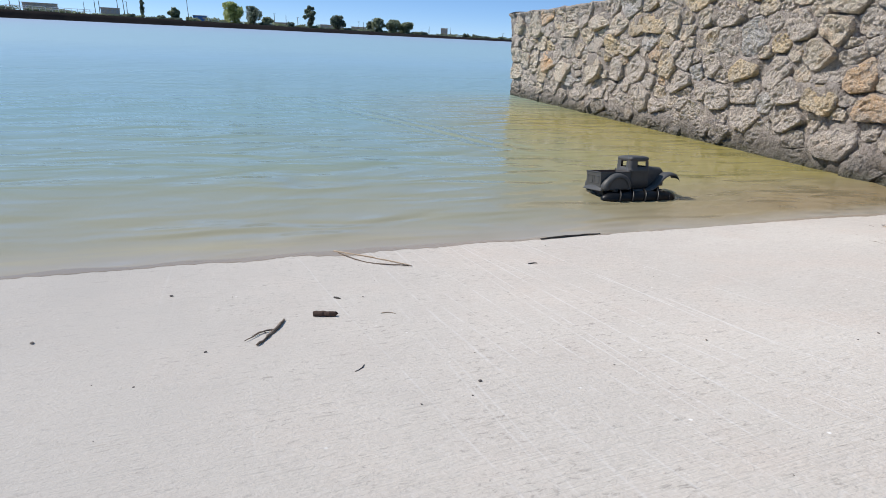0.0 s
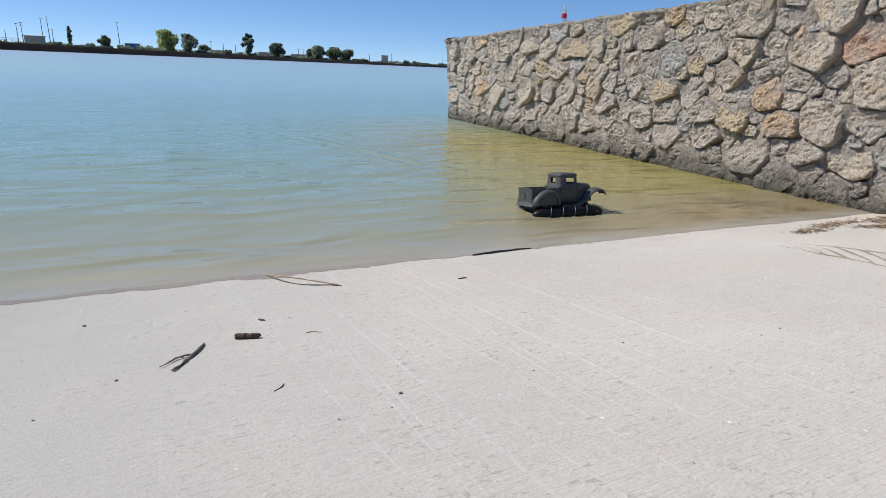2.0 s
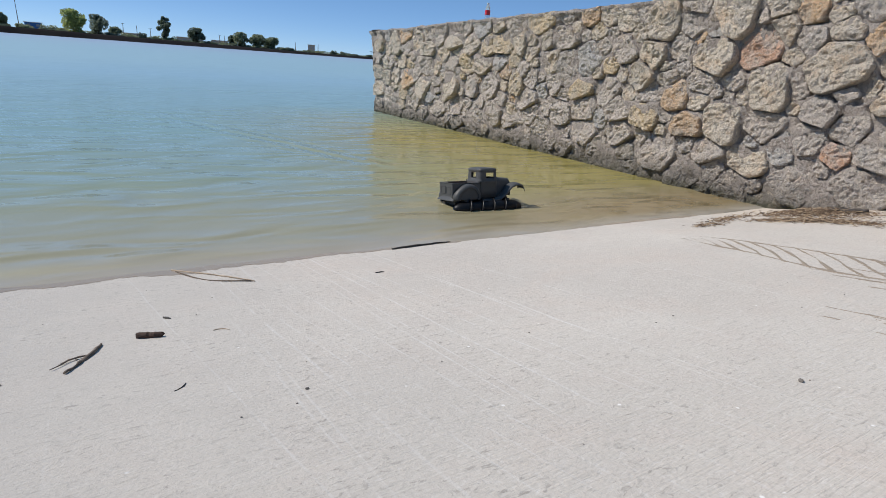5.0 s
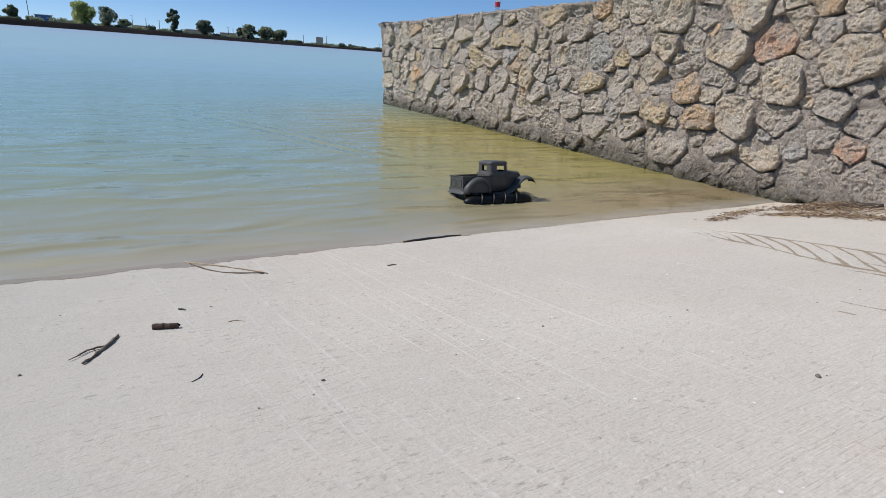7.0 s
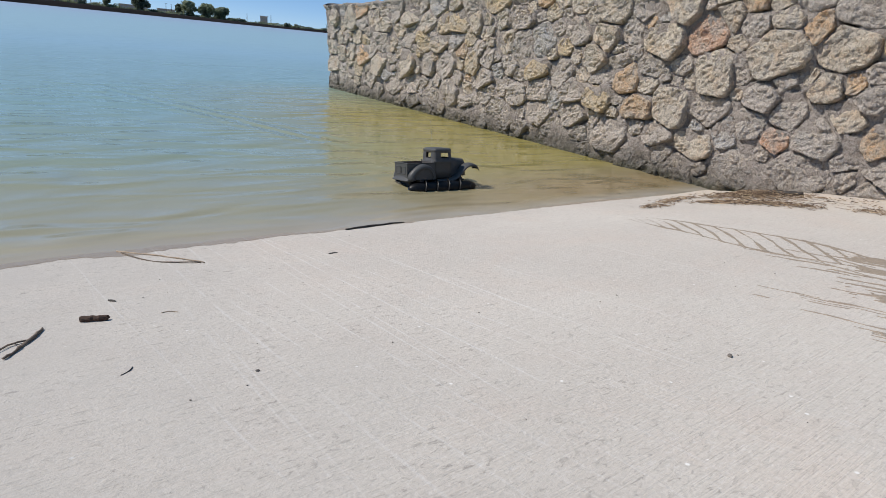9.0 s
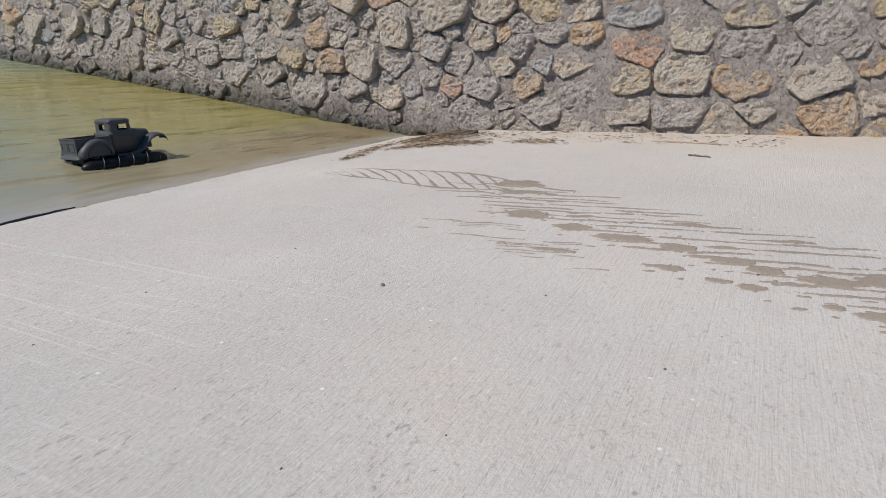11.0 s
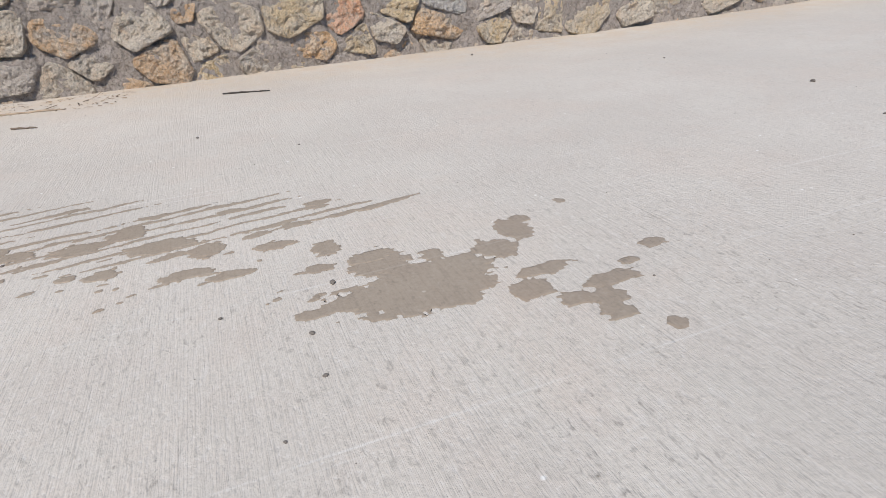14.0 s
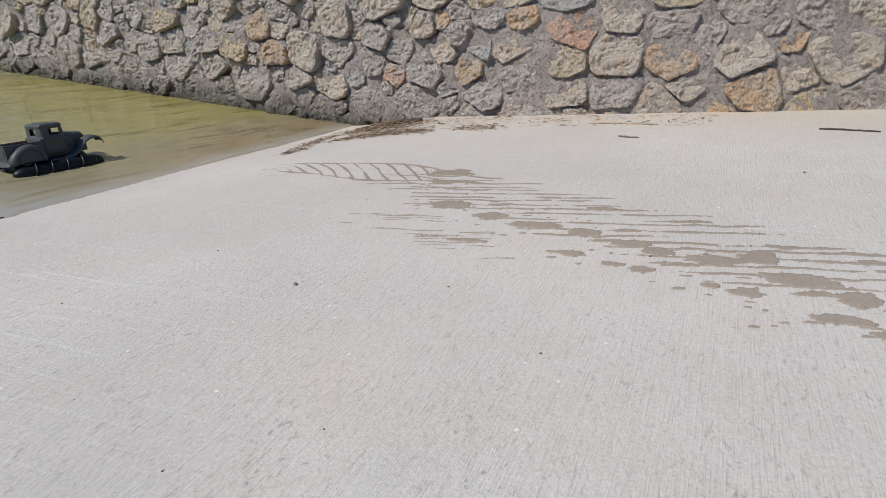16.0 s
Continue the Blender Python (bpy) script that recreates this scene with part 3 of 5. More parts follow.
BARK = plain("tree_bark", (0.10, 0.08, 0.06), 0.95, scale=12.0, bump=0.5, size=0.02)


def leaf_material(name, colour):
    n = Nodes(name)
    tint = n.noise(n.coords(), 2.5, 3)
    c = n.mix(n.ramp(tint, 0.3, 0.7), tuple(v * 0.6 for v in colour), tuple(v * 1.3 for v in colour))
    face = n.surface(c, 0.65)
    glow = n.add("BsdfTranslucent")
    n.put(c, glow.inputs[0])
    both = n.add("MixShader")
    both.inputs[0].default_value = 0.6
    n.put(face.outputs[0], both.inputs[1])
    n.put(glow.outputs[0], both.inputs[2])
    n.put(both.outputs[0], n.out.inputs[0])
    return n.m


LEAVES = {
    "light": leaf_material("young_yellow_green_leaves", (0.36, 0.41, 0.15)),
    "mid": leaf_material("grey_green_leaves", (0.26, 0.30, 0.19)),
    "dark": leaf_material("dark_green_leaves", (0.18, 0.22, 0.16)),
}
SHED = plain("weathered_shed_wall", (0.35, 0.32, 0.28), 0.85, scale=4.0)
PALE = plain("pale_roof_metal", (0.62, 0.62, 0.60), 0.6, scale=4.0)
BLUE_PAINT = plain("blue_shed_paint", (0.05, 0.16, 0.42), 0.6, scale=4.0)
STEEL = plain("galvanised_steel", (0.30, 0.31, 0.32), 0.5, 0.6, scale=10.0)
POLE_WOOD = plain("pole_timber", (0.14, 0.11, 0.09), 0.9, scale=10.0)


def far_place(azimuth, away):
    """A place on the far shore, by its bearing from the ramp."""
    a = radians(azimuth)
    return Vector((away * math.sin(a), away * math.cos(a), 0))


def bank_height(azimuth):
    return max(0.6, min(2.4, 1.55 - 0.043 * azimuth))


verts = []
bearings = [-75 + 0.5 * k for k in range(301)]
for az in bearings:
    h = bank_height(az) + 0.12 * noise.noise((az * 0.9, 0, 0)) + 0.08 * noise.noise((az * 4, 3, 0))
    wob = 2.5 * noise.noise((az * 0.25, 1, 0)) + 1.0 * noise.noise((az * 1.5, 4, 0))
    for away, z in ((207, -0.5), (208, 0.15), (209, h * 0.6), (210, h), (214, h + 0.05)):
        q = far_place(az, away + wob)
        verts.append((q.x, q.y, z))
bank = new("bank", mesh_of("bank", verts, grid_faces(len(bearings), 5), BANK, True))
tagged(bank, "dark earth bank along the far lake shore", "bank", kind="structure")
verts = []
for az in bearings:
    for away in (213, 260, 900):
        q = far_place(az, away)
        verts.append((q.x, q.y, bank_height(az) + 0.02))
field = new("backdrop", mesh_of("backdrop", verts, grid_faces(len(bearings), 3), FIELD))
tagged(field, "flat dry land behind the far lake shore", "land", kind="structure")


def tube(bm, points, radii, sides=8):
    """A tapered round bar along points."""
    rings = []
    for k, q in enumerate(points):
        d = (points[min(k + 1, len(points) - 1)] - points[max(k - 1, 0)]).normalized()
        side = d.orthogonal().normalized() if k == 0 else (rings_side - d * rings_side.dot(d)).normalized()
        rings_side = side
        up = d.cross(side)
        rings.append([bm.verts.new(q + (side * math.cos(2 * math.pi * j / sides) + up * math.sin(2 * math.pi * j / sides)) * radii[k]) for j in range(sides)])
    for a, b in zip(rings, rings[1:]):
        for j in range(sides):
            bm.faces.new((a[j], a[(j + 1) % sides], b[(j + 1) % sides], b[j]))
    bm.faces.new(rings[0][::-1])
    bm.faces.new(rings[-1])


def box(bm, lo, hi):
    m = Matrix.Translation([(a + b) / 2 for a, b in zip(lo, hi)]) @ Matrix.Diagonal([b - a for a, b in zip(lo, hi)] + [1])
    return bmesh.ops.create_cube(bm, size=1, matrix=m)["verts"]


def far_tree(azimuth, away, height, width, leaf, label, low=0.25, slim=1.0, seed=0):
    rr = random.Random(seed)
    base = far_place(azimuth, away)
    base.z = bank_height(azimuth)
    tree = thing("tree", Matrix.Translation(base), label, "tree")
    bm = bmesh.new()
    tube(bm, [Vector((0.1 * math.sin(k), 0.1 * math.cos(2 * k), height * 0.62 * k / 5 - 0.1)) for k in range(6)], [0.05 * height * (1 - 0.15 * k) * 0.45 for k in range(6)], 7)
    tips = []
    for k in range(7):
        a = rr.uniform(0, 6.28)
        z0 = height * rr.uniform(low + 0.05, 0.55)
        reach_out = width * 0.5 * rr.uniform(0.4, 0.8)
        tip = Vector((math.cos(a) * reach_out, math.sin(a) * reach_out, min(height * 0.92, z0 + height * rr.uniform(0.15, 0.35))))
        tube(bm, [Vector((0, 0, z0)), tip * 0.5 + Vector((0, 0, z0)) * 0.5 + Vector((0, 0, 0.1)), tip], [0.10, 0.07, 0.03], 5)
        tips.append(tip)
    part("trunk", bm, BARK, tree)
    verts, faces = [], []
    clumps = [(t, width * rr.uniform(0.13, 0.22)) for t in tips]
    for k in range(18):
        a, f = rr.uniform(0, 6.28), rr.uniform(0, 1)
        z = height * (low + (1 - low) * (0.06 + 0.9 * (k + rr.random()) / 18))
        span = width * rr.uniform(0.26, 0.46) * math.sin(math.pi * min(0.95, max(0.2, (z / height - low) / (1 - low)))) ** 0.6 * slim
        clumps.append((Vector((math.cos(a) * span * f, math.sin(a) * span * f, z)), max(width * rr.uniform(0.10, 0.20), 0.08 * height) * slim))
    for c, r in clumps:
        for k in range(110):
            d = Vector((rr.gauss(0, 1), rr.gauss(0, 1), rr.gauss(0, 0.8))).normalized() * r * rr.uniform(0.3, 1.05) ** 0.5
            q = c + d
            if q.z > height or q.z < 0.05:
                continue
            u = Vector((rr.gauss(0, 1), rr.gauss(0, 1), rr.gauss(0, 1))).normalized()
            v = u.orthogonal().normalized()
            e = rr.uniform(0.16, 0.38)
            i0 = len(verts)
            verts += [q + u * e, q + v * e * 0.8, q - u * e, q - v * e * 0.8]
            faces.append((i0, i0 + 1, i0 + 2, i0 + 3))
    crown = new("crown", mesh_of("crown", verts, faces, LEAVES[leaf]))
    crown.parent = tree
    return tree


TREES = [
    (0.7, 222, 6.3, 6.4, "light", "broad yellow-green tree in full spring leaf on the far bank", 0.12),
    (2.4, 226, 5.6, 5.2, "dark", "round dark green tree beside a yellow-green one", 0.18),
    (3.6, 232, 2.6, 3.0, "mid", "low grey-green tree leaning over the far bank", 0.2),
    (7.3, 224, 6.8, 3.4, "dark", "tall narrow ragged tree on the far bank", 0.15),
    (9.7, 224, 4.4, 4.6, "dark", "small round-headed dark tree with a bare stem", 0.35),
    (12.6, 228, 3.2, 2.6, "dark", "small dark tree at the edge of a grove", 0.15),
    (13.3, 226, 4.4, 4.6, "mid", "grey-green tree in a grove on the far bank", 0.1),
    (14.7, 226, 4.2, 4.6, "mid", "grey-green tree in a grove on the far bank", 0.1),
    (15.9, 228, 3.7, 4.2, "mid", "round grey-green tree ending a grove", 0.1),
    (-3.9, 230, 3.6, 3.0, "mid", "small pointed grey-green tree on the far bank", 0.05),
    (-6.3, 230, 5.6, 1.5, "dark", "slim dark cypress on the far bank", 0.02),
]
for k, (az, away, h, w, leaf, label, low) in enumerate(TREES):
    far_tree(az, away, h * 1.06, w * 1.28, leaf, label, low * 0.3, 0.5 if h > 3 * w else 1.0, k + 3)


def far_bush(azimuth, away, height, width, leaf, seed):
    rr = random.Random(seed)
    base = far_place(azimuth, away)
    base.z = bank_height(azimuth) - 0.1
    verts, faces = [], []
    for c in range(6):
        mid = Vector((rr.uniform(-0.4, 0.4) * width, rr.uniform(-0.4, 0.4) * width * 0.5, height * rr.uniform(0.25, 0.6)))
        for k in range(90):
            d = Vector((rr.gauss(0, 1), rr.gauss(0, 1), rr.gauss(0, 1))).normalized()
            q = mid + Vector((d.x * width * 0.22, d.y * width * 0.22, d.z * height * 0.42)) * rr.uniform(0.4, 1) ** 0.5
            q.z = max(0.0, q.z)
            u = Vector((rr.gauss(0, 1), rr.gauss(0, 1), rr.gauss(0, 1))).normalized()
            v = u.orthogonal().normalized()
            e = rr.uniform(0.10, 0.22)
            i0 = len(verts)
            verts += [q + u * e, q + v * e, q - u * e, q - v * e]
            faces.append((i0, i0 + 1, i0 + 2, i0 + 3))
    ob = new("bush", mesh_of("bush", verts, faces, LEAVES[leaf]))
    ob.matrix_world = Matrix.Translation(base)
    return tagged(ob, "low scrubby bush on the dark far bank", "bush", "bushes on the far bank")


rr = random.Random(77)
SCRUB = [(-17 + 0.72 * k + rr.uniform(-0.3, 0.3), rr.uniform(0.5, 1.15), rr.uniform(2.5, 5.0), rr.choice(("dark", "dark", "mid"))) for k in range(62)]
for k, (az, h, w, leaf) in enumerate([(-15.5, 1.6, 6, "dark"), (-13.3, 1.8, 7, "dark"), (-12.0, 1.3, 4, "dark"), (-7.2, 1.2, 3, "dark"), (-5.0, 1.3, 3.4, "dark"), (-2.7, 1.6, 2.4, "mid"), (-0.9, 1.9, 4.5, "mid"), (-0.1, 1.2, 3, "mid"), (4.6, 1.3, 4.5, "mid"), (5.6, 2.0, 2.4, "dark"), (6.5, 1.4, 4, "mid"), (7.6, 1.5, 4.4, "mid"), (16.8, 1.0, 3, "dark"), (17.6, 1.3, 2.2, "dark"), (19.9, 0.9, 4, "dark"), (21.4, 1.5, 2.2, "dark"), (22.3, 1.4, 2.6, "dark"), (23.2, 0.8, 5, "dark"), (24.6, 1.0, 3, "dark"), (26, 0.9, 5, "dark")] + SCRUB):
    far_bush(az, 224 + (k * 7) % 9, h, w, leaf, 40 + k)


def far_house(name, azimuth, away, width, depth, height, wall_paint, label, windows=3, doors=1):
    base = far_place(azimuth, away)
    base.z = bank_height(azimuth)
    house = thing(name, Matrix.Translation(base) @ Matrix.Rotation(-radians(azimuth), 4, "Z"), label, "building")
    bm = bmesh.new()
    box(bm, (-width / 2, 0, 0), (width / 2, depth, height))
    part("wall", bm, wall_paint, house)
    bm = bmesh.new()
    box(bm, (-width / 2 - 0.25, -0.3, height), (width / 2 + 0.25, depth + 0.3, height + 0.16))
    part("roof", bm, PALE, house)
    for k in range(windows):
        x = -width / 2 + width * (k + 0.5) / windows
        bm = bmesh.new()
        box(bm, (x - 0.4, -0.05, height * 0.4), (x + 0.4, 0.06, height * 0.78))
        part("window", bm, STEEL, house)
    return house


far_house("house", -13.3, 240, 9.5, 6, 2.6, SHED, "broad low house with a dark door behind the far bank", 4)
far_house("shed", -8.6, 236, 5.6, 5, 2.5, SHED, "low weathered flat-roofed shed behind the far bank", 4)
far_house("shed", -1.9, 236, 4.6, 4, 1.9, BLUE_PAINT, "low blue-painted shed behind the far bank", 2)
far_house("house", 9.2, 250, 9.0, 6, 1.6, SHED, "long low house with a pale metal roof", 5)
far_house("house", 11.6, 255, 6.0, 5, 1.5, SHED, "low house with a pale roof among trees", 3)
far_house("house", 4.9, 255, 6.5, 5, 1.4, SHED, "low pale-roofed house behind scrub", 3)
far_house("building", 19.4, 300, 3.2, 4, 3.4, SHED, "small square tower block on the skyline", 2)


def far_pole(azimuth, away, height, arms, label, lean=0.0):
    base = far_place(azimuth, away)
    base.z = bank_height(azimuth)
    pole = thing("utility_pole", Matrix.Translation(base) @ Matrix.Rotation(-radians(azimuth), 4, "Z"), label, "pole", "poles on the far shore")
    bm = bmesh.new()
    tube(bm, [Vector((lean * k / 4, 0, height * k / 4 - 0.05)) for k in range(5)], [0.13, 0.12, 0.10, 0.08, 0.07], 7)
    part("mast", bm, POLE_WOOD, pole)
    for k in range(arms):
        bm = bmesh.new()
        z = height * (0.96 - 0.12 * k)
        box(bm, (-0.5, -0.06, z), (0.5, 0.06, z + 0.09))
        part("crossarm", bm, POLE_WOOD, pole)
    return pole


for az, h, arms, lean in ((-7.6, 9.4, 0, -0.2), (-7.4, 5.0, 1, 0.1), (-8.05, 8.4, 1, 0), (-9.35, 6.6, 2, 0), (-9.65, 6.2, 1, 0), (-10.4, 4.0, 0, 0), (-14.6, 8.0, 1, 0.2), (-15.2, 6.0, 1, 0), (-2.8, 8.8, 1, -0.3), (4.2, 4.4, 1, 0), (5.2, 4.0, 0, 0), (6.2, 3.6, 1, 0), (11.6, 3.4, 1, 0), (12.0, 3.4, 0, 0), (18.0, 3.2, 0, 0), (20.0, 3.4, 0, 0), (24.8, 2.2, 1, 0)):
    far_pole(az, 240, h, arms, "thin timber utility pole behind the far bank" if arms else "bare thin mast behind the far bank", lean)

rail = thing("fence", Matrix.Identity(4), "pale post and rail fence along the far bank", "fence")
for k in range(14):
    az = -15.5 + 0.42 * k
    q, r = far_place(az, 216), far_place(az + 0.42, 216)
    z = bank_height(az)
    bm = bmesh.new()
    tube(bm, [Vector((q.x, q.y, z - 0.1)), Vector((q.x, q.y, z + 1.35))], [0.08, 0.08], 6)
    part("post", bm, PALE, rail)
    for lift in (0.75, 1.3):
        bm = bmesh.new()
        tube(bm, [Vector((q.x, q.y, z + lift)), Vector((r.x, r.y, bank_height(az + 0.42) + lift))], [0.06, 0.06], 6)
        part("rail", bm, PALE, rail)


# ---- the model truck ----
PAINT = plain("satin_grey_primer", (0.066, 0.066, 0.064), 0.5, 0.0, spread=0.12, scale=60.0, bump=0.08, size=0.0006, sheen=0.3)
BLACK = plain("wet_black_plastic", (0.006, 0.006, 0.0065), 0.42, spread=0.2, scale=80.0, bump=0.1, size=0.0006, sheen=0.25)
CHASSIS = plain("matt_black_plastic", (0.018, 0.018, 0.018), 0.6, spread=0.2, scale=80.0)
CHROME = plain("bright_steel", (0.6, 0.6, 0.6), 0.25, 1.0, spread=0.1)


def wood_material():
    n = Nodes("stained_plank")
    info = n.add("ObjectInfo")
    grain = n.noise(n.coords((14, 260, 60)), 1.0, 5, 0.6, 0.4)
    c = n.mix(n.ramp(grain, 0.3, 0.7), (0.26, 0.11, 0.056), (0.44, 0.23, 0.125))
    c = n.mix(n.math("MULTIPLY", info.outputs["Random"], 0.4), c, (0.32, 0.155, 0.08))
    n.surface(c, 0.5, n.bump(grain, 0.3, 0.0006))
    return n.m


WOOD = wood_material()


def loft(bm, rings, closed=False, cap=False):
    """Skins rows of points; closed: each row is a loop."""
    rows = [[bm.verts.new(p) for p in ring] for ring in rings]
    n = len(rows[0])
    for a, b in zip(rows, rows[1:]):
        for k in range(n if closed else n - 1):
            bm.faces.new((a[k], a[(k + 1) % n], b[(k + 1) % n], b[k]))
    if cap:
        bm.faces.new(rows[0][::-1])
        bm.faces.new(rows[-1])
    return rows


def thick(ob, t):
    m = ob.modifiers.new("shell", "SOLIDIFY")
    m.thickness, m.offset = t, 0.0
    return ob


def rounded_loop(x0, x1, w, r, n=6):
    """A rectangle with rounded corners, as (x, y) points."""
    pts = []
    for cx, cy, a0 in ((x1 - r, w - r, 0), (x0 + r, w - r, 90), (x0 + r, -w + r, 180), (x1 - r, -w + r, 270)):
        for k in range(n + 1):
            a = radians(a0 + 90 * k / n)
            pts.append((cx + r * math.cos(a), cy + r * math.sin(a)))
    out = []
    for k, p in enumerate(pts):
        q = pts[(k + 1) % len(pts)]
        d = math.hypot(q[0] - p[0], q[1] - p[1])
        steps = max(1, round(d / 0.008))
        out += [(p[0] + (q[0] - p[0]) * j / steps, p[1] + (q[1] - p[1]) * j / steps) for j in range(steps)]
    return out


def model_truck(m):
    truck = thing("model_truck", m, "grey radio-controlled model pickup on black screw floats, standing in shallow water", "model truck")
    # bed
    for side in (-1, 1):
        bm = bmesh.new()
        sec = [(0.075, 0.105), (0.077, 0.13), (0.077, 0.19), (0.079, 0.1935), (0.079, 0.197), (0.070, 0.197), (0.070, 0.105)]
        loft(bm, [[Vector((x, side * y, z)) for y, z in sec] for x in (-0.192, -0.19, -0.11, -0.032, -0.03)], True, True)
        part("bed_side", bm, PAINT, truck)
    bm = bmesh.new()
    box(bm, (-0.198, -0.0785, 0.108), (-0.191, 0.0785, 0.196))
    box(bm, (-0.2005, -0.0795, 0.1925), (-0.190, 0.0795, 0.1975))
    for y0, y1 in ((-0.062, -0.006), (0.006, 0.062)):
        for lo, hi in (((y0, 0.131), (y1, 0.134)), ((y0, 0.172), (y1, 0.175)), ((y0, 0.134), (y0 + 0.003, 0.172)), ((y1 - 0.003, 0.134), (y1, 0.172))):
            box(bm, (-0.2, lo[0], lo[1]), (-0.1975, hi[0], hi[1]))
    bmesh.ops.bevel(bm, geom=bm.edges[:], offset=0.0008, segments=1, affect="EDGES")
    part("tailgate", bm, PAINT, truck, "tailgate with two embossed panels")
    bm = bmesh.new()
    box(bm, (-0.036, -0.0765, 0.108), (-0.0305, 0.0765, 0.201))
    bmesh.ops.bevel(bm, geom=bm.edges[:], offset=0.001, segments=1, affect="EDGES")
    part("bed_front", bm, PAINT, truck)
    for k in range(5):
        y = -0.0695 + 0.0278 * k
        bm = bmesh.new()
        box(bm, (-0.189, y + 0.0012, 0.178), (-0.0375, y + 0.0268, 0.184))
        bmesh.ops.bevel(bm, geom=bm.edges[:], offset=0.0009, segments=1, affect="EDGES")
        part("plank", bm, WOOD, truck, "reddish-brown wooden deck plank")
    for y in (-0.036, 0.034):
        bm = bmesh.new()
        ring = [Vector((-0.135 + 0.007 * math.cos(a) * (1 + 0.4 * math.sin(3 * a)), y + 0.004 * math.sin(a), 0.186 + 0.002 * math.sin(2 * a))) for a in [0.5 * k for k in range(13)]]
        tube(bm, ring, [0.0009] * len(ring), 6)
        tube(bm, [Vector((-0.128, y, 0.184)), Vector((-0.118, y + 0.001, 0.188))], [0.0012, 0.0009], 6)
        part("body_clip", bm, CHASSIS, truck, "black wire body clip")
    for y in (-0.073, 0.073):
        bm = bmesh.new()
        tube(bm, [Vector((-0.034, y, 0.198)), Vector((-0.034, y, 0.208)), Vector((-0.034, y, 0.209))], [0.003, 0.003, 0.0015], 8)
        part("corner_pin", bm, PAINT, truck)
    # flared apron under the tailgate
    bm = bmesh.new()
    rows = []
    for k in range(7):
        f = k / 6
        rows.append([Vector((-0.196 - 0.018 * f ** 1.6 + 0.010 * abs(v) ** 4, (0.079 + 0.022 * f) * v, 0.120 - 0.028 * f)) for v in [-1 + 0.125 * j for j in range(17)]])
    loft(bm, rows)
    thick(part("apron", bm, PAINT, truck, smooth=True), 0.003)
    # rear fenders
    for side in (-1, 1):
        bm = bmesh.new()
        rows = []
        for k in range(19):
            a = radians(-12 + 204 * k / 18)
            flare = 1 + 0.22 * max(0, math.cos(a - math.pi)) ** 3
            row = []
            for w, r in ((0.074, 0.079), (0.088, 0.079), (0.100, 0.077), (0.109, 0.072), (0.114, 0.064), (0.1145, 0.054)):
                row.append(Vector((-0.108 + r * 0.92 * flare * math.cos(a), side * w, 0.108 + r * 1.04 * math.sin(a))))
            rows.append(row)
        loft(bm, rows)
        thick(part("rear_fender", bm, PAINT, truck, smooth=True), 0.0025)
        bm = bmesh.new()
        n = 20
        disc = [bm.verts.new((-0.108 + 0.056 * math.cos(math.pi * k / n), side * 0.107, 0.100 + 0.062 * math.sin(math.pi * k / n))) for k in range(n + 1)]
        bm.faces.new(disc)
        thick(part("wheel_cover", bm, PAINT, truck), 0.003)
    # cab
    bm = bmesh.new()
    levels = ((0.102, 0), (0.15, 0), (0.196, 0), (0.199, -0.0022), (0.203, -0.0022), (0.206, 0), (0.222, 0.0008), (0.254, 0.0025), (0.262, 0.0035), (0.265, 0.001), (0.272, 0.002), (0.278, 0.006), (0.281, 0.013), (0.2825, 0.030), (0.283, 0.042))
    rows = []
    for z, inset in levels:
        base = rounded_loop(-0.030, 0.078, 0.0745, 0.014)
        cx = 0.024
        rows.append([Vector((cx + (x - cx) * (1 - inset / 0.054), y * (1 - inset / 0.0735), z)) for x, y in base])
    made = loft(bm, rows, True)
    bm.faces.new(made[-1])
    gone = []
    for f in bm.faces:
        c = f.calc_center_median()
        if 0.222 < c.z < 0.254:
            rear = c.x < -0.024 and abs(c.y) < 0.028
            flank = abs(c.y) > 0.062 and 0.006 < c.x < 0.058
            front = c.x > 0.066 and abs(c.y) < 0.054
            if rear or flank or front:
                gone.append(f)
    bmesh.ops.delete(bm, geom=gone, context="FACES")
    cab = part("cab", bm, PAINT, truck, "rounded cab with open windows", smooth=True)
    thick(cab, 0.003)
    for side in (-1, 1):
        bm = bmesh.new()
        for lo, hi in (((0.002, 0.112), (0.0035, 0.216)), ((0.0625, 0.112), (0.064, 0.216)), ((0.002, 0.110), (0.064, 0.1115))):
            box(bm, (lo[0], side * 0.0742 - 0.0008, lo[1]), (hi[0], side * 0.0742 + 0.0008, hi[1]))
        part("door_trim", bm, PAINT, cab)
        bm = bmesh.new()
        tube(bm, [Vector((0.010, side * 0.0755, 0.186)), Vector((0.010, side * 0.079, 0.186)), Vector((0.022, side * 0.079, 0.186))], [0.0014, 0.0014, 0.001], 6)
        part("door_handle", bm, PAINT, cab)
    # hood
    bm = bmesh.new()
    rows = []
    for k in range(11):
        f = k / 10
        x, w = 0.076 + 0.106 * f, 0.066 - 0.022 * f ** 1.1
        top = 0.226 - 0.012 * f - (0.016 * ((f - 0.9) / 0.1) ** 2 if f > 0.9 else 0)
        row = [Vector((x, -w, 0.108))]
        for j in range(13):
            a = math.pi * j / 12
            row.append(Vector((x, -w * math.copysign(abs(math.cos(a)) ** 0.55, math.cos(a)), top - 0.034 + 0.034 * math.sin(a) ** 0.8)))
        row.append(Vector((x, w, 0.108)))
        rows.append(row)
    made = loft(bm, rows)
    bm.faces.new(made[-1])
    hood = part("hood", bm, PAINT, truck, smooth=True)
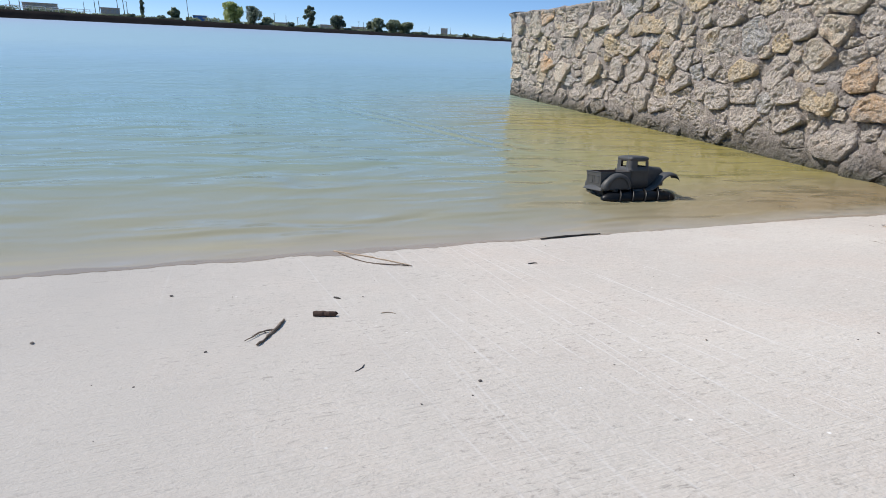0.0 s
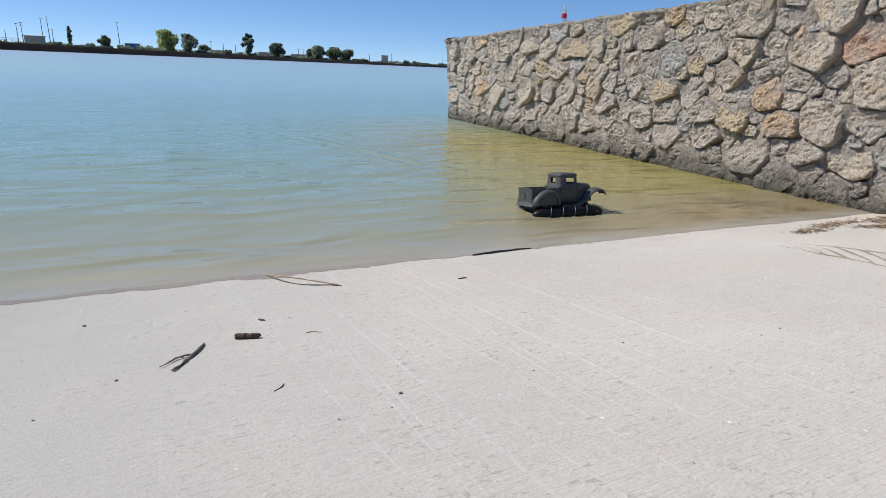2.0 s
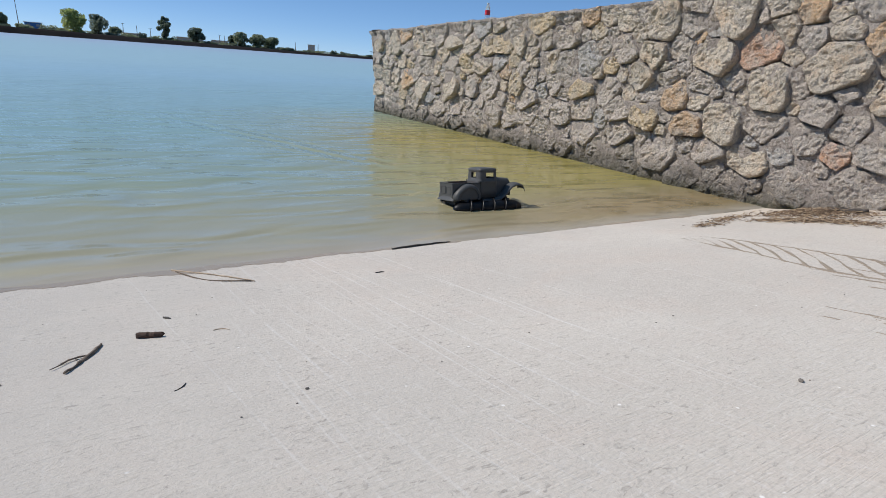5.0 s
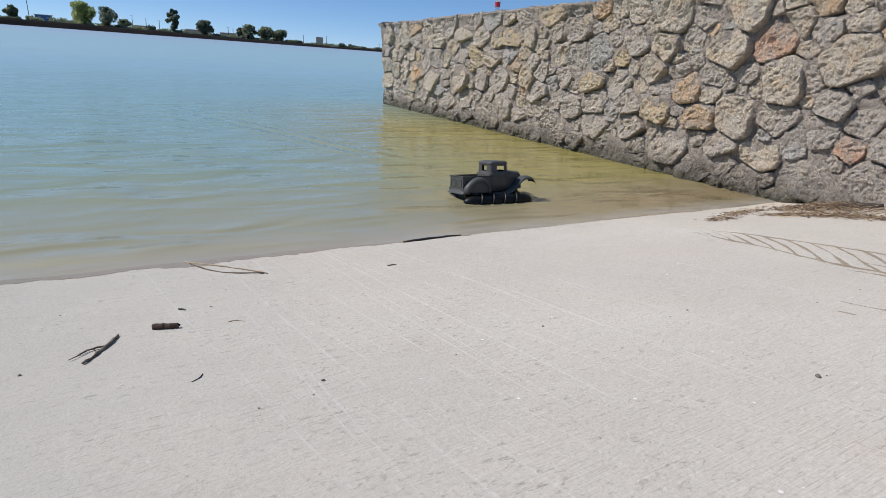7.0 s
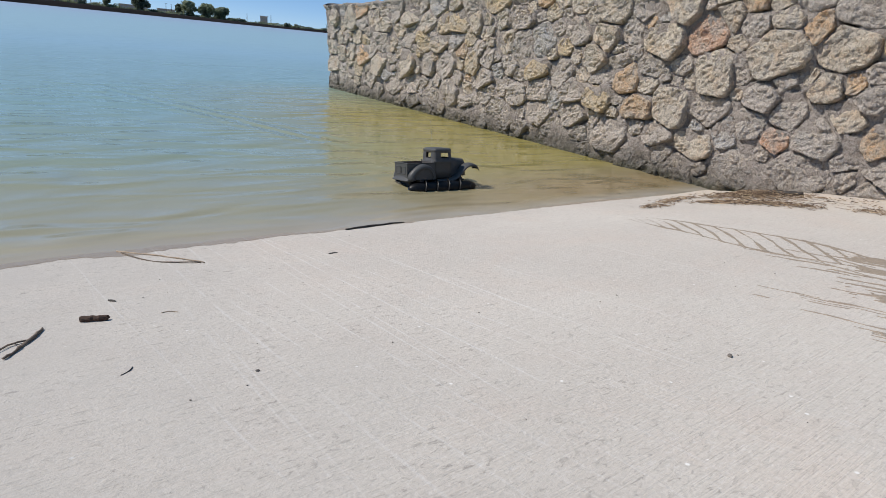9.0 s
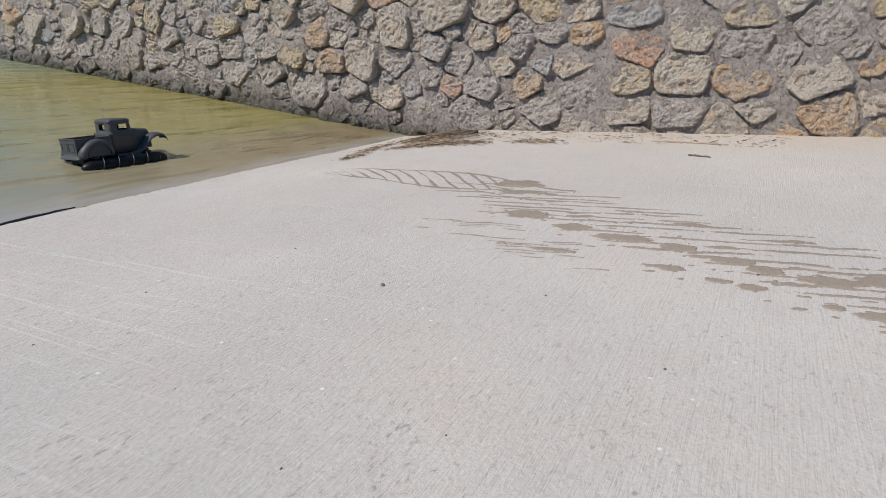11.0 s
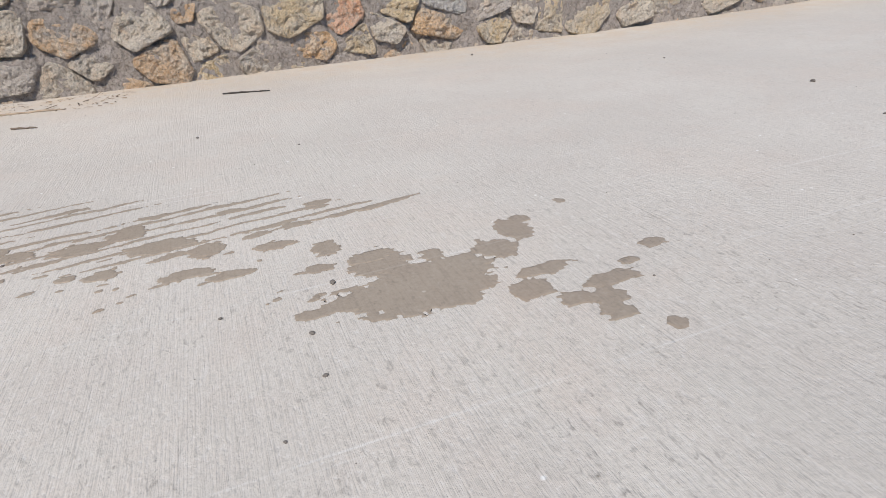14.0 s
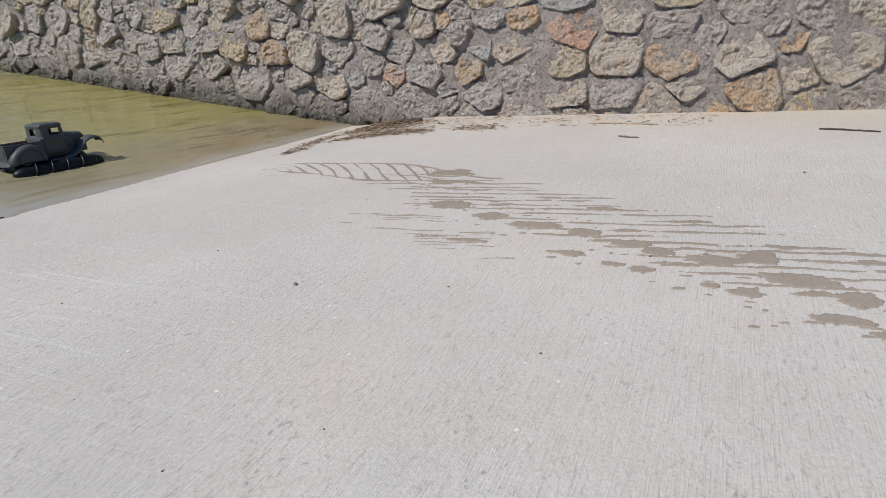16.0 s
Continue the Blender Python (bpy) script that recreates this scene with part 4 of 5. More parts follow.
    for k in range(7):
        y = -0.027 + 0.009 * k
        bm = bmesh.new()
        box(bm, (0.181, y - 0.0014, 0.118), (0.1845, y + 0.0014, 0.186 - 0.0008 * abs(y) * 1000 * 0.4))
        part("grille_bar", bm, PAINT, hood)
    for side in (-1, 1):
        for k in range(8):
            bm = bmesh.new()
            x = 0.092 + 0.007 * k
            w = 0.066 - 0.022 * ((x - 0.076) / 0.106) ** 1.1
            box(bm, (x, side * w - 0.0012, 0.150), (x + 0.0025, side * w + 0.0012, 0.180))
            part("louvre", bm, PAINT, hood)
    # front fenders with running boards
    line = ((-0.045, 0.096), (-0.02, 0.095), (0.02, 0.095), (0.055, 0.098), (0.088, 0.110), (0.112, 0.132), (0.132, 0.158), (0.152, 0.178), (0.174, 0.189), (0.198, 0.190), (0.216, 0.183), (0.228, 0.168), (0.232, 0.154))
    for side in (-1, 1):
        bm = bmesh.new()
        rows = []
        for k, (x, z) in enumerate(line):
            inner = 0.072 if x < 0.07 else 0.072 - 0.030 * min(1, (x - 0.07) / 0.08)
            outer = 0.110 + 0.006 * min(1, max(0, (x - 0.02) / 0.1))
            row = []
            for f, drop in ((0, 0.004), (0.25, 0.0), (0.5, 0.0), (0.75, 0.002), (0.92, 0.006), (1.0, 0.013), (1.0, 0.018)):
                row.append(Vector((x, side * (inner + (outer - inner) * f), z - drop * (0.5 if x < 0.05 else 1.0))))
            rows.append(row)
        loft(bm, rows)
        thick(part("front_fender", bm, PAINT, truck, "front fender sweeping into a running board", smooth=True), 0.0025)
    # chassis
    bm = bmesh.new()
    box(bm, (-0.17, -0.062, 0.058), (0.155, 0.062, 0.106))
    bmesh.ops.bevel(bm, geom=bm.edges[:], offset=0.004, segments=2, affect="EDGES")
    part("chassis", bm, CHASSIS, truck, "matt black chassis box")
    for x in (-0.13, 0.12):
        for side in (-1, 1):
            bm = bmesh.new()
            box(bm, (x - 0.012, min(side * 0.05, side * 0.118), 0.088), (x + 0.012, max(side * 0.05, side * 0.118), 0.097))
            part("float_bracket", bm, CHASSIS, truck)
    # screw floats
    for side in (-1, 1):
        y0, z0 = side * 0.114, 0.047
        bm = bmesh.new()
        prof = [(-0.208, 0.003), (-0.205, 0.014), (-0.197, 0.023), (-0.183, 0.031), (-0.165, 0.038), (-0.06, 0.041), (0.06, 0.041), (0.165, 0.038), (0.183, 0.031), (0.197, 0.023), (0.205, 0.014), (0.208, 0.003)]
        loft(bm, [[Vector((x, y0 + r * math.cos(2 * math.pi * k / 28), z0 + r * math.sin(2 * math.pi * k / 28))) for k in range(28)] for x, r in prof], True, True)
        screw = part("screw_float", bm, BLACK, truck, "glossy black screw float", smooth=True)
        bm = bmesh.new()
        rows = []
        turns, steps = 4.6, 150
        for k in range(steps + 1):
            f = k / steps
            a = side * 2 * math.pi * turns * f
            x = -0.163 + 0.326 * f
            ease = min(1, 10 * f, 10 * (1 - f))
            r1 = 0.038 + 0.017 * ease
            rows.append([Vector((x + dx, y0 + r * math.cos(a), z0 + r * math.sin(a))) for dx, r in ((-0.004, 0.036), (-0.0016, r1), (0.0016, r1), (0.004, 0.036))])
        loft(bm, rows, True, True)
        part("flight", bm, BLACK, screw, "raised spiral flight", smooth=True)
        for x in (-0.2085, 0.2085):
            bm = bmesh.new()
            bmesh.ops.create_icosphere(bm, subdivisions=1, radius=0.0026, matrix=Matrix.Translation((x * 0.995, y0, z0)))
            part("bolt", bm, CHROME, screw, "small bright bolt")
    # aerial
    bm = bmesh.new()
    pts = [Vector((-0.045 - 0.018 * f * f, -0.066 - 0.02 * f, 0.186 + 0.25 * f)) for f in [k / 10 for k in range(11)]]
    tip = pts[-1]
    pts += [tip + Vector((0, 0.004 * math.sin(a), 0.004 - 0.004 * math.cos(a))) for a in [0.7 * k for k in range(1, 9)]]
    tube(bm, pts, [0.0006] * len(pts), 5)
    part("aerial", bm, STEEL, truck, "thin wire aerial with a looped tip")
    return truck


model_truck(pose(2.165, 2.77, -0.06, -8.3, -0.4, -5.0) @ Matrix.Diagonal((1.17, 1.1, 1.03, 1)))


# ---- things lying on the ramp ----
DRIFT = plain("weathered_driftwood", (0.15, 0.115, 0.085), 0.9, scale=90.0, spread=0.45, bump=0.5, size=0.002)
BLEACHED = plain("bleached_twig_bark", (0.36, 0.28, 0.20), 0.9, scale=90.0, spread=0.35, bump=0.4, size=0.002)
DARKWOOD = plain("wet_dark_wood", (0.035, 0.028, 0.022), 0.7, scale=90.0, spread=0.4, bump=0.5, size=0.002)
GRAVEL = plain("grey_pebble", (0.16, 0.14, 0.12), 0.9, scale=120.0, spread=0.5, bump=0.5, size=0.001)


def on_ramp(x, y, lift=0.0):
    return Vector((x, y, ramp_z(x, y) + lift))


def twig_bm(points, radii, sides=9, seed=0):
    bm = bmesh.new()
    tube(bm, points, radii, sides)
    for v in bm.verts:
        v.co += Vector((noise.noise(v.co * 90), noise.noise(v.co * 90 + Vector((5, 0, 0))), noise.noise(v.co * 60))) * radii[0] * 0.8 + Vector((noise.noise(v.co * 33), noise.noise(v.co * 33 + Vector((0, 7, 0))), 0)) * radii[0] * 0.8
    return bm


def stick(name, ends, radius, material, label, bend=0.0, seed=0, flat=False):
    """A lying stick from one end to the other, in the slab frame."""
    (x0, y0), (x1, y1) = ends
    base = on_ramp((x0 + x1) / 2, (y0 + y1) / 2)
    ob = thing(name, SLAB @ Matrix.Translation(base), label, "stick")
    n = 12
    pts = []
    for k in range(n + 1):
        f = k / n
        side = bend * math.sin(math.pi * f) + 0.25 * bend * math.sin(5 * f + seed)
        x, y = x0 + (x1 - x0) * f - (y1 - y0) * side, y0 + (y1 - y0) * f + (x1 - x0) * side
        pts.append(on_ramp(x, y, radius * 0.75) - base)
    part("stem", twig_bm(pts, [radius * (1 - 0.35 * abs(2 * k / n - 0.7)) for k in range(n + 1)]), material, ob, smooth=True)
    return ob, base


twig, base = stick("twig", ((0.0, 1.41), (-0.076, 1.242)), 0.0048, DRIFT, "short weathered forked twig lying on the concrete", 0.03, 1)
for a, b, r in (((-0.03, 1.335), (-0.105, 1.295), 0.0024), ((-0.05, 1.32), (-0.09, 1.322), 0.0012)):
    pts = [on_ramp(a[0] + (b[0] - a[0]) * f, a[1] + (b[1] - a[1]) * f + 0.012 * math.sin(4.5 * f), 0.004 + 0.001 * math.sin(3 * f)) - base for f in (0, 0.25, 0.5, 0.75, 1)]
    part("side_shoot", twig_bm(pts, [r, r, r * 0.8, r * 0.7, r * 0.4], 6), DRIFT, twig, smooth=True)

chip, base = thing("bark_chip", SLAB @ Matrix.Translation(on_ramp(0.115, 1.405)) @ pose(0, 0, 0, 0, 0, -24) @ Matrix.Scale(0.84, 4), "dark brown chunk of broken bark on the concrete", "bark"), None
bm = bmesh.new()
rows = []
for k in range(11):
    f = k / 10
    wide = 0.012 * (1 + 0.4 * noise.noise((f * 5, 0, 2))) * (0.6 if k == 0 else 1) * (1 - 0.45 * f * f)
    notch = 0.010 if k > 8 else 0.0
    rows.append([Vector((-0.04 + 0.08 * f + (notch * (0.5 - abs(math.sin(a))) if k == 10 else 0), wide * math.cos(a), 0.008 + 0.009 * math.copysign(abs(math.sin(a)) ** 0.6, math.sin(a)) + 0.004 * noise.noise((f * 9, a, 1)))) for a in [2 * math.pi * j / 12 for j in range(12)]])
loft(bm, rows, True, True)
part("bark", bm, plain("dark_brown_bark", (0.06, 0.033, 0.022), 0.9, scale=110.0, spread=0.6, bump=0.7, size=0.004), chip)

branch, base = stick("branch", ((0.262, 2.17), (0.50, 1.83)), 0.0034, BLEACHED, "thin forked bleached branch at the water's edge", 0.035, 2)
pts = [on_ramp(0.275 + 0.215 * f - 0.03 * math.sin(math.pi * f), 2.14 - 0.30 * f - 0.045 * math.sin(math.pi * f), 0.003 + 0.001 * math.sin(9 * f)) - base for f in [k / 10 for k in range(11)]]
part("side_shoot", twig_bm(pts, [0.0024] * 11, 6), DRIFT, branch, smooth=True)
stick("stick", ((1.20, 2.115), (1.53, 2.135)), 0.0055, DARKWOOD, "dark waterlogged stick lying along the water's edge", 0.02, 3)
stick("stick", ((3.62, -1.10), (3.53, -1.34)), 0.0055, DARKWOOD, "thin dark stick lying near the stone wall", 0.015, 4)
stick("stick", ((3.41, -0.16), (3.37, -0.27)), 0.006, DRIFT, "short weathered stick near the stone wall", 0.02, 5)
stick("twig", ((0.150, 1.03), (0.124, 1.0)), 0.0014, DARKWOOD, "tiny dark broken twig on the concrete", 0.08, 6)
stick("twig", ((0.270, 1.365), (0.31, 1.352)), 0.0015, BLEACHED, "thin bleached curled twig on the concrete", 0.2, 7)
stick("twig", ((3.86, 0.09), (3.80, -0.32)), 0.006, BLEACHED, "dry pale twig in the litter by the wall", 0.05, 8)
stick("twig", ((0.165, 1.56), (0.182, 1.54)), 0.003, DARKWOOD, "tiny dark broken twig on the concrete", 0.05, 9)
stick("twig", ((0.93, 1.72), (0.965, 1.715)), 0.0025, DARKWOOD, "tiny dark broken twig on the concrete", 0.05, 10)


def pebble_mesh(seed):
    bm = bmesh.new()
    bmesh.ops.create_icosphere(bm, subdivisions=2, radius=1.0)
    for v in bm.verts:
        v.co *= 1 + 0.35 * noise.noise(v.co * 1.3 + Vector((seed * 3.7, 0, 0)))
        v.co.z *= 0.7
    me = bpy.data.meshes.new("pebble")
    bm.to_mesh(me)
    bm.free()
    me.materials.append(GRAVEL)
    return me


PEBBLES = [pebble_mesh(k) for k in range(5)]
SPOTS = [(0.364, 0.854, 6), (1.26, 0.31, 9), (1.354, -0.094, 4), (1.114, -0.40, 4), (1.231, -1.197, 10), (1.07, -1.128, 7), (0.945, -1.126, 6), (1.678, -0.532, 6), (2.667, -0.961, 9), (2.322, -1.303, 6), (1.197, -0.984, 5), (1.984, -3.404, 16), (2.891, -3.404, 9), (1.494, -3.132, 8), (-0.621, 1.472, 8), (-0.316, 1.743, 7), (-0.198, 1.25, 5), (0.98, 0.866, 4), (1.414, 0.745, 4), (3.88, -2.685, 14), (0.83, -1.05, 4)]
rr = random.Random(5)
SPOTS += [(rr.uniform(-1.2, 4.0), rr.uniform(-3.5, 2.0), rr.uniform(1.2, 3.4)) for k in range(165)]
for k, (x, y, size) in enumerate(SPOTS):
    ob = new("pebble", PEBBLES[k % 5])
    ob.matrix_world = SLAB @ Matrix.Translation(on_ramp(x, y, size * 0.0003)) @ pose(0, 0, 0, 0, 0, k * 47) @ Matrix.Diagonal((size * 0.0008, size * 0.0006, size * 0.0006, 1))
    tagged(ob, "small dark grey pebble on the pale concrete", "pebble", "pebbles on the ramp")

# drift litter at the foot of the wall
rr = random.Random(9)
verts, faces = [], []
for k in range(4200):
    f = rr.random()
    if f < 0.46:
        x, y = rr.gauss(3.86, 0.14), rr.gauss(1.58, 0.16)
    elif f < 0.74:
        u = rr.random()
        x, y = 3.40 + 0.25 * u + rr.gauss(0, 0.06), 1.64 - 0.5 * u + rr.gauss(0, 0.06)
    elif f < 0.84:
        x, y = rr.uniform(3.75, 4.2), rr.uniform(-0.6, 1.4)
    elif f < 0.90:
        x, y = rr.gauss(3.74, 0.06), rr.gauss(0.80, 0.08)
    else:
        x = rr.uniform(2.9, 3.7)
        y = 1.72 + 0.16 * smoothstep(2.9, 3.5, x) + rr.gauss(0, 0.04)
    if x > 4.22 or y > 2.05:
        continue
    heap = 0.04 * math.exp(-((x - 3.88) ** 2 + (y - 1.58) ** 2) / 0.04)
    p = on_ramp(x, y, 0.002 + rr.random() * (heap + 0.004))
    a, length, wide = rr.gauss(1.4, 0.9), rr.uniform(0.005, 0.035) + (rr.uniform(0.02, 0.09) if k % 14 == 0 else 0.0), rr.choice((0.0009, 0.0013, 0.0018, 0.0035))
    d = Vector((math.cos(a), math.sin(a), rr.gauss(0, 0.12))).normalized()
    u = Vector((-math.sin(a), math.cos(a), 0)) * wide
    lift = Vector((0, 0, wide * 0.9))
    i0 = len(verts)
    for e in (-0.5, 0.0, 0.5):
        q = p + d * length * e + Vector((0, 0, 0.006 * (0.25 - e * e)))
        q.z = max(q.z, ramp_z(q.x, q.y) + 0.001)
        verts += [q - u, q + lift, q + u]
    for j in (0, 3):
        faces += [(i0 + j, i0 + j + 1, i0 + j + 4, i0 + j + 3), (i0 + j + 1, i0 + j + 2, i0 + j + 5, i0 + j + 4)]
n = Nodes("dry_reed_and_bark_litter")
each = n.add("NewGeometry").outputs["Random Per Island"]
c = n.mix(n.ramp(each, 0.0, 0.45), (0.035, 0.022, 0.014), (0.13, 0.08, 0.045))
c = n.mix(n.ramp(each, 0.5, 1.0), c, (0.36, 0.27, 0.17))
n.surface(c, 0.9, n.bump(n.noise(n.coords(), 160.0, 3), 0.4, 0.002))
litter = new("litter", mesh_of("litter", verts, faces, n.m))
litter.matrix_world = SLAB
tagged(litter, "dry brown reeds and bark bits washed against the wall foot", "drift litter", kind="stuff")
stick("driftwood", ((3.98, 1.62), (4.05, 1.36)), 0.02, DARKWOOD, "dark lump of driftwood in the litter by the wall", 0.03, 12)


# ---- wet marks on the concrete ----
def sampled(field, xs, ys):
    return np.array([[field(x, y) for x in xs] for y in ys])


def steps(a, b, step):
    return a + step * np.arange(int((b - a) / step) + 1)


def wet_sheet(name, f, xs, ys, label, kind="", lift=0.0015, group=""):
    """A thin wet film wherever the sampled field f is above nought, with its rim drawn to the edge."""
    step = xs[1] - xs[0]
    gy, gx = np.gradient(f, step)
    inside = f > 0
    keep = inside[:-1, :-1] | inside[1:, :-1] | inside[:-1, 1:] | inside[1:, 1:]
    index, verts, faces = {}, [], []
    for r, c in zip(*np.nonzero(keep)):
        corner = []
        for j, k in ((r, c), (r, c + 1), (r + 1, c + 1), (r + 1, c)):
            if (j, k) not in index:
                x, y = xs[k], ys[j]
                if f[j, k] < 0:
                    slope = math.hypot(gx[j, k], gy[j, k]) + 1e-6
                    move = min(0.9 * step, -f[j, k] / slope)
                    x, y = x + gx[j, k] / slope * move, y + gy[j, k] / slope * move
                index[(j, k)] = len(verts)
                verts.append((x, y, ramp_z(x, y) + (lift if f[j, k] > 0 else 0.0004)))
            corner.append(index[(j, k)])
        faces.append(tuple(corner))
    ob = new(name, mesh_of(name, verts, faces, WET, True))
    ob.matrix_world = SLAB
    return tagged(ob, label, "wet mark", group, kind)


def blob(x, y, cx, cy, w, h):
    return 1 - math.hypot((x - cx) / w, (y - cy) / h)


POOL = [(1.135, -1.34, 0.10, 0.17), (1.264, -1.303, 0.075, 0.065), (1.279, -1.621, 0.064, 0.042), (1.214, -1.541, 0.055, 0.05), (1.323, -1.66, 0.026, 0.028), (1.138, -1.206, 0.032, 0.055), (1.131, -1.145, 0.022, 0.04), (1.024, -1.525, 0.04, 0.05), (0.961, -1.574, 0.026, 0.037), (0.938, -1.629, 0.032, 0.04), (0.895, -1.615, 0.032, 0.036), (0.991, -1.675, 0.028, 0.06), (1.081, -1.583, 0.024, 0.065), (1.033, -1.742, 0.014, 0.027), (1.078, -1.838, 0.02, 0.032), (0.821, -1.676, 0.018, 0.02), (1.375, -1.797, 0.017, 0.016), (1.395, -1.218, 0.042, 0.036), (1.169, -1.446, 0.055, 0.07), (1.073, -1.389, 0.045, 0.066), (1.304, -1.184, 0.022, 0.035), (1.249, -1.415, 0.026, 0.028)]


def pool_field(x, y):
    best = max(blob(x, y, *b) for b in POOL)
    return best + 0.26 * noise.noise((x * 26, y * 14, 1)) + 0.34 * noise.noise((x * 75, y * 45, 4)) + 0.16 * noise.noise((x * 150, y * 110, 7)) - 0.10


xs, ys = steps(0.72, 1.47, 0.005), steps(-1.92, -1.02, 0.005)
wet_sheet("puddle", sampled(pool_field, xs, ys), xs, ys, "shallow drying puddle with drips on the concrete")

rr = random.Random(21)
# broad drips that fell beside the tracks: place, half width across the ramp and along it
DRIPS = [(2.04, 0.21, 0.05, 0.075), (1.937, 0.012, 0.042, 0.055), (1.872, -0.156, 0.036, 0.08), (1.83, -0.327, 0.04, 0.045), (1.763, -0.475, 0.027, 0.048), (1.721, -0.547, 0.03, 0.038), (1.692, -0.686, 0.038, 0.06), (1.73, -0.789, 0.042, 0.05), (1.605, -0.871, 0.042, 0.075), (1.529, -0.968, 0.042, 0.04), (1.415, -0.923, 0.026, 0.055), (1.37, -1.012, 0.024, 0.045), (1.505, -0.755, 0.026, 0.032), (1.526, -0.68, 0.016, 0.02), (1.601, -0.45, 0.018, 0.028), (1.584, -0.522, 0.022, 0.03), (1.653, -0.319, 0.02, 0.05), (2.081, -0.328, 0.022, 0.05), (1.687, 0.009, 0.016, 0.06), (1.471, -1.11, 0.026, 0.045), (1.694, -1.254, 0.024, 0.03), (1.581, -1.367, 0.014, 0.035), (1.304, -1.295, 0.03, 0.045)]
for cx, cy, w, h in DRIPS:
    xs, ys = steps(cx - 1.5 * w, cx + 1.5 * w, 0.0045), steps(cy - 1.5 * h, cy + 1.5 * h, 0.0045)
    f = sampled(lambda x, y: blob(x, y, cx, cy, w * 0.98, h * 1.12) + 0.42 * noise.noise((x * 45, y * 22, 2)) + 0.32 * noise.noise((x * 120, y * 75, 6)) - 0.04, xs, ys)
    wet_sheet("wet_patch", f, xs, ys, "small ragged wet patch dripped on the pale concrete", lift=0.0022, group="wet patches on the ramp")
STREAKS = []
# the combed lines of the screw flights, each a little farther up the slope than the last
for row in range(21):
    f = row / 20
    run = (0.64 - 0.06 * f) * rr.uniform(0.85, 1.15)
    x0, y0 = 2.40 - 0.79 * f - 0.13 * run + rr.uniform(-0.01, 0.01), 0.14 - 1.62 * f + run + rr.uniform(-0.06, 0.06)
    s = 0.0
    while s < run:
        long = rr.uniform(0.06, 0.20)
        if rr.random() < 0.93:
            STREAKS.append((x0 + 0.13 * s, y0 - s, rr.uniform(0.0055, 0.010), long * 0.72))
            if rr.random() < 0.12 + 0.25 * f:
                STREAKS.append((x0 + 0.13 * s, y0 - s + rr.uniform(-0.5, 0.5) * long, rr.uniform(0.010, 0.018), rr.uniform(0.03, 0.06)))
        s += long * rr.uniform(0.85, 1.25)
# thin old trails below them
for k in range(26):
    s = rr.random()
    STREAKS.append((1.88 - 0.22 * s + rr.uniform(-0.14, 0.1), 0.50 - 0.65 * s + rr.uniform(-0.1, 0.1), rr.uniform(0.0022, 0.0045), rr.uniform(0.03, 0.09)))
for k in range(90):
    s = rr.random()
    STREAKS.append((2.2 - 0.9 * s + rr.uniform(-0.22, 0.16), 0.40 - 1.6 * s, rr.uniform(0.003, 0.008), rr.uniform(0.004, 0.016)))


xs, ys = steps(1.05, 2.75, 0.0035), steps(-1.55, 1.0, 0.0035)
f = np.full((len(ys), len(xs)), -1.0)
for cx, cy, w, h in STREAKS:
    c = (xs > cx - 0.075) & (xs < cx + 0.075)
    r = (ys > cy - 1.3 * h) & (ys < cy + 1.3 * h)
    wavy = np.array([0.012 * noise.noise((cx * 9, y * 9, 1)) for y in ys[r]])[:, None]
    dx = (xs[c][None, :] + (0.13 if w < 0.02 else 0.0) * (ys[r][:, None] - cy) - cx + wavy) / w
    dy = (ys[r][:, None] - cy) / h
    block = 1 - np.hypot(dx, dy)
    f[np.ix_(r, c)] = np.maximum(f[np.ix_(r, c)], block)
for r, c in zip(*np.nonzero(f > -0.8)):
    x, y = xs[c], ys[r]
    f[r, c] += 0.55 * noise.noise((x * 45, y * 22, 2)) + 0.5 * noise.noise((x * 120, y * 75, 6)) - 0.06
wet_sheet("wet_tracks", f, xs, ys, "streaky wet tracks left by the screw floats on concrete", "stuff")


def lattice_field(x, y):
    """A ladder of slanted prints of the screw flights between two trails, where the truck climbed out."""
    x += 0.010 * noise.noise((x * 5, y * 5, 12))
    y += 0.014 * noise.noise((x * 6, y * 6, 20))
    upper = 2.66 - 0.22 * smoothstep(0.85, 0.2, y) ** 1.3 - 0.05 * smoothstep(0.95, 1.6, y)
    lower = 2.34 + 0.09 * smoothstep(0.75, 1.25, y) + 0.1 * smoothstep(1.25, 1.7, y) - 0.09 * smoothstep(0.62, 0.3, y)
    v = (x - lower) / (upper - lower)
    worn = noise.noise((x * 9, y * 6, 8))
    ragged = 0.004 * noise.noise((x * 60, y * 60, 3)) + 0.003 * noise.noise((x * 130, y * 130, 6))
    fade = 0.012 * smoothstep(1.25, 1.75, y)
    trails = max(0.010 - abs(x - upper), 0.008 - abs(x - lower), 0.006 - abs(x - lower - 0.10) - 0.02 * smoothstep(0.7, 0.85, y))
    net = -0.05
    if -0.05 < v < 1.05 and y > 0.5:
        rung = abs(((y - 0.31 * v) * 9.6 + 0.32) % 1.0 - 0.5) / 9.6
        net = 0.0085 - 0.7 * rung
    soaked = 0.016 - 0.25 * math.hypot((x - 2.50) / 1.0, (y - 0.43) / 2.0) + 0.012 * noise.noise((x * 40, y * 9, 2))
    soaked = max(soaked, 0.009 - 0.25 * math.hypot((x - 2.36) / 0.8, (y - 0.36) / 2.4) + 0.012 * noise.noise((x * 40, y * 9, 5)))
    return max(trails, net, soaked) + 0.007 * worn + ragged - fade - 0.002


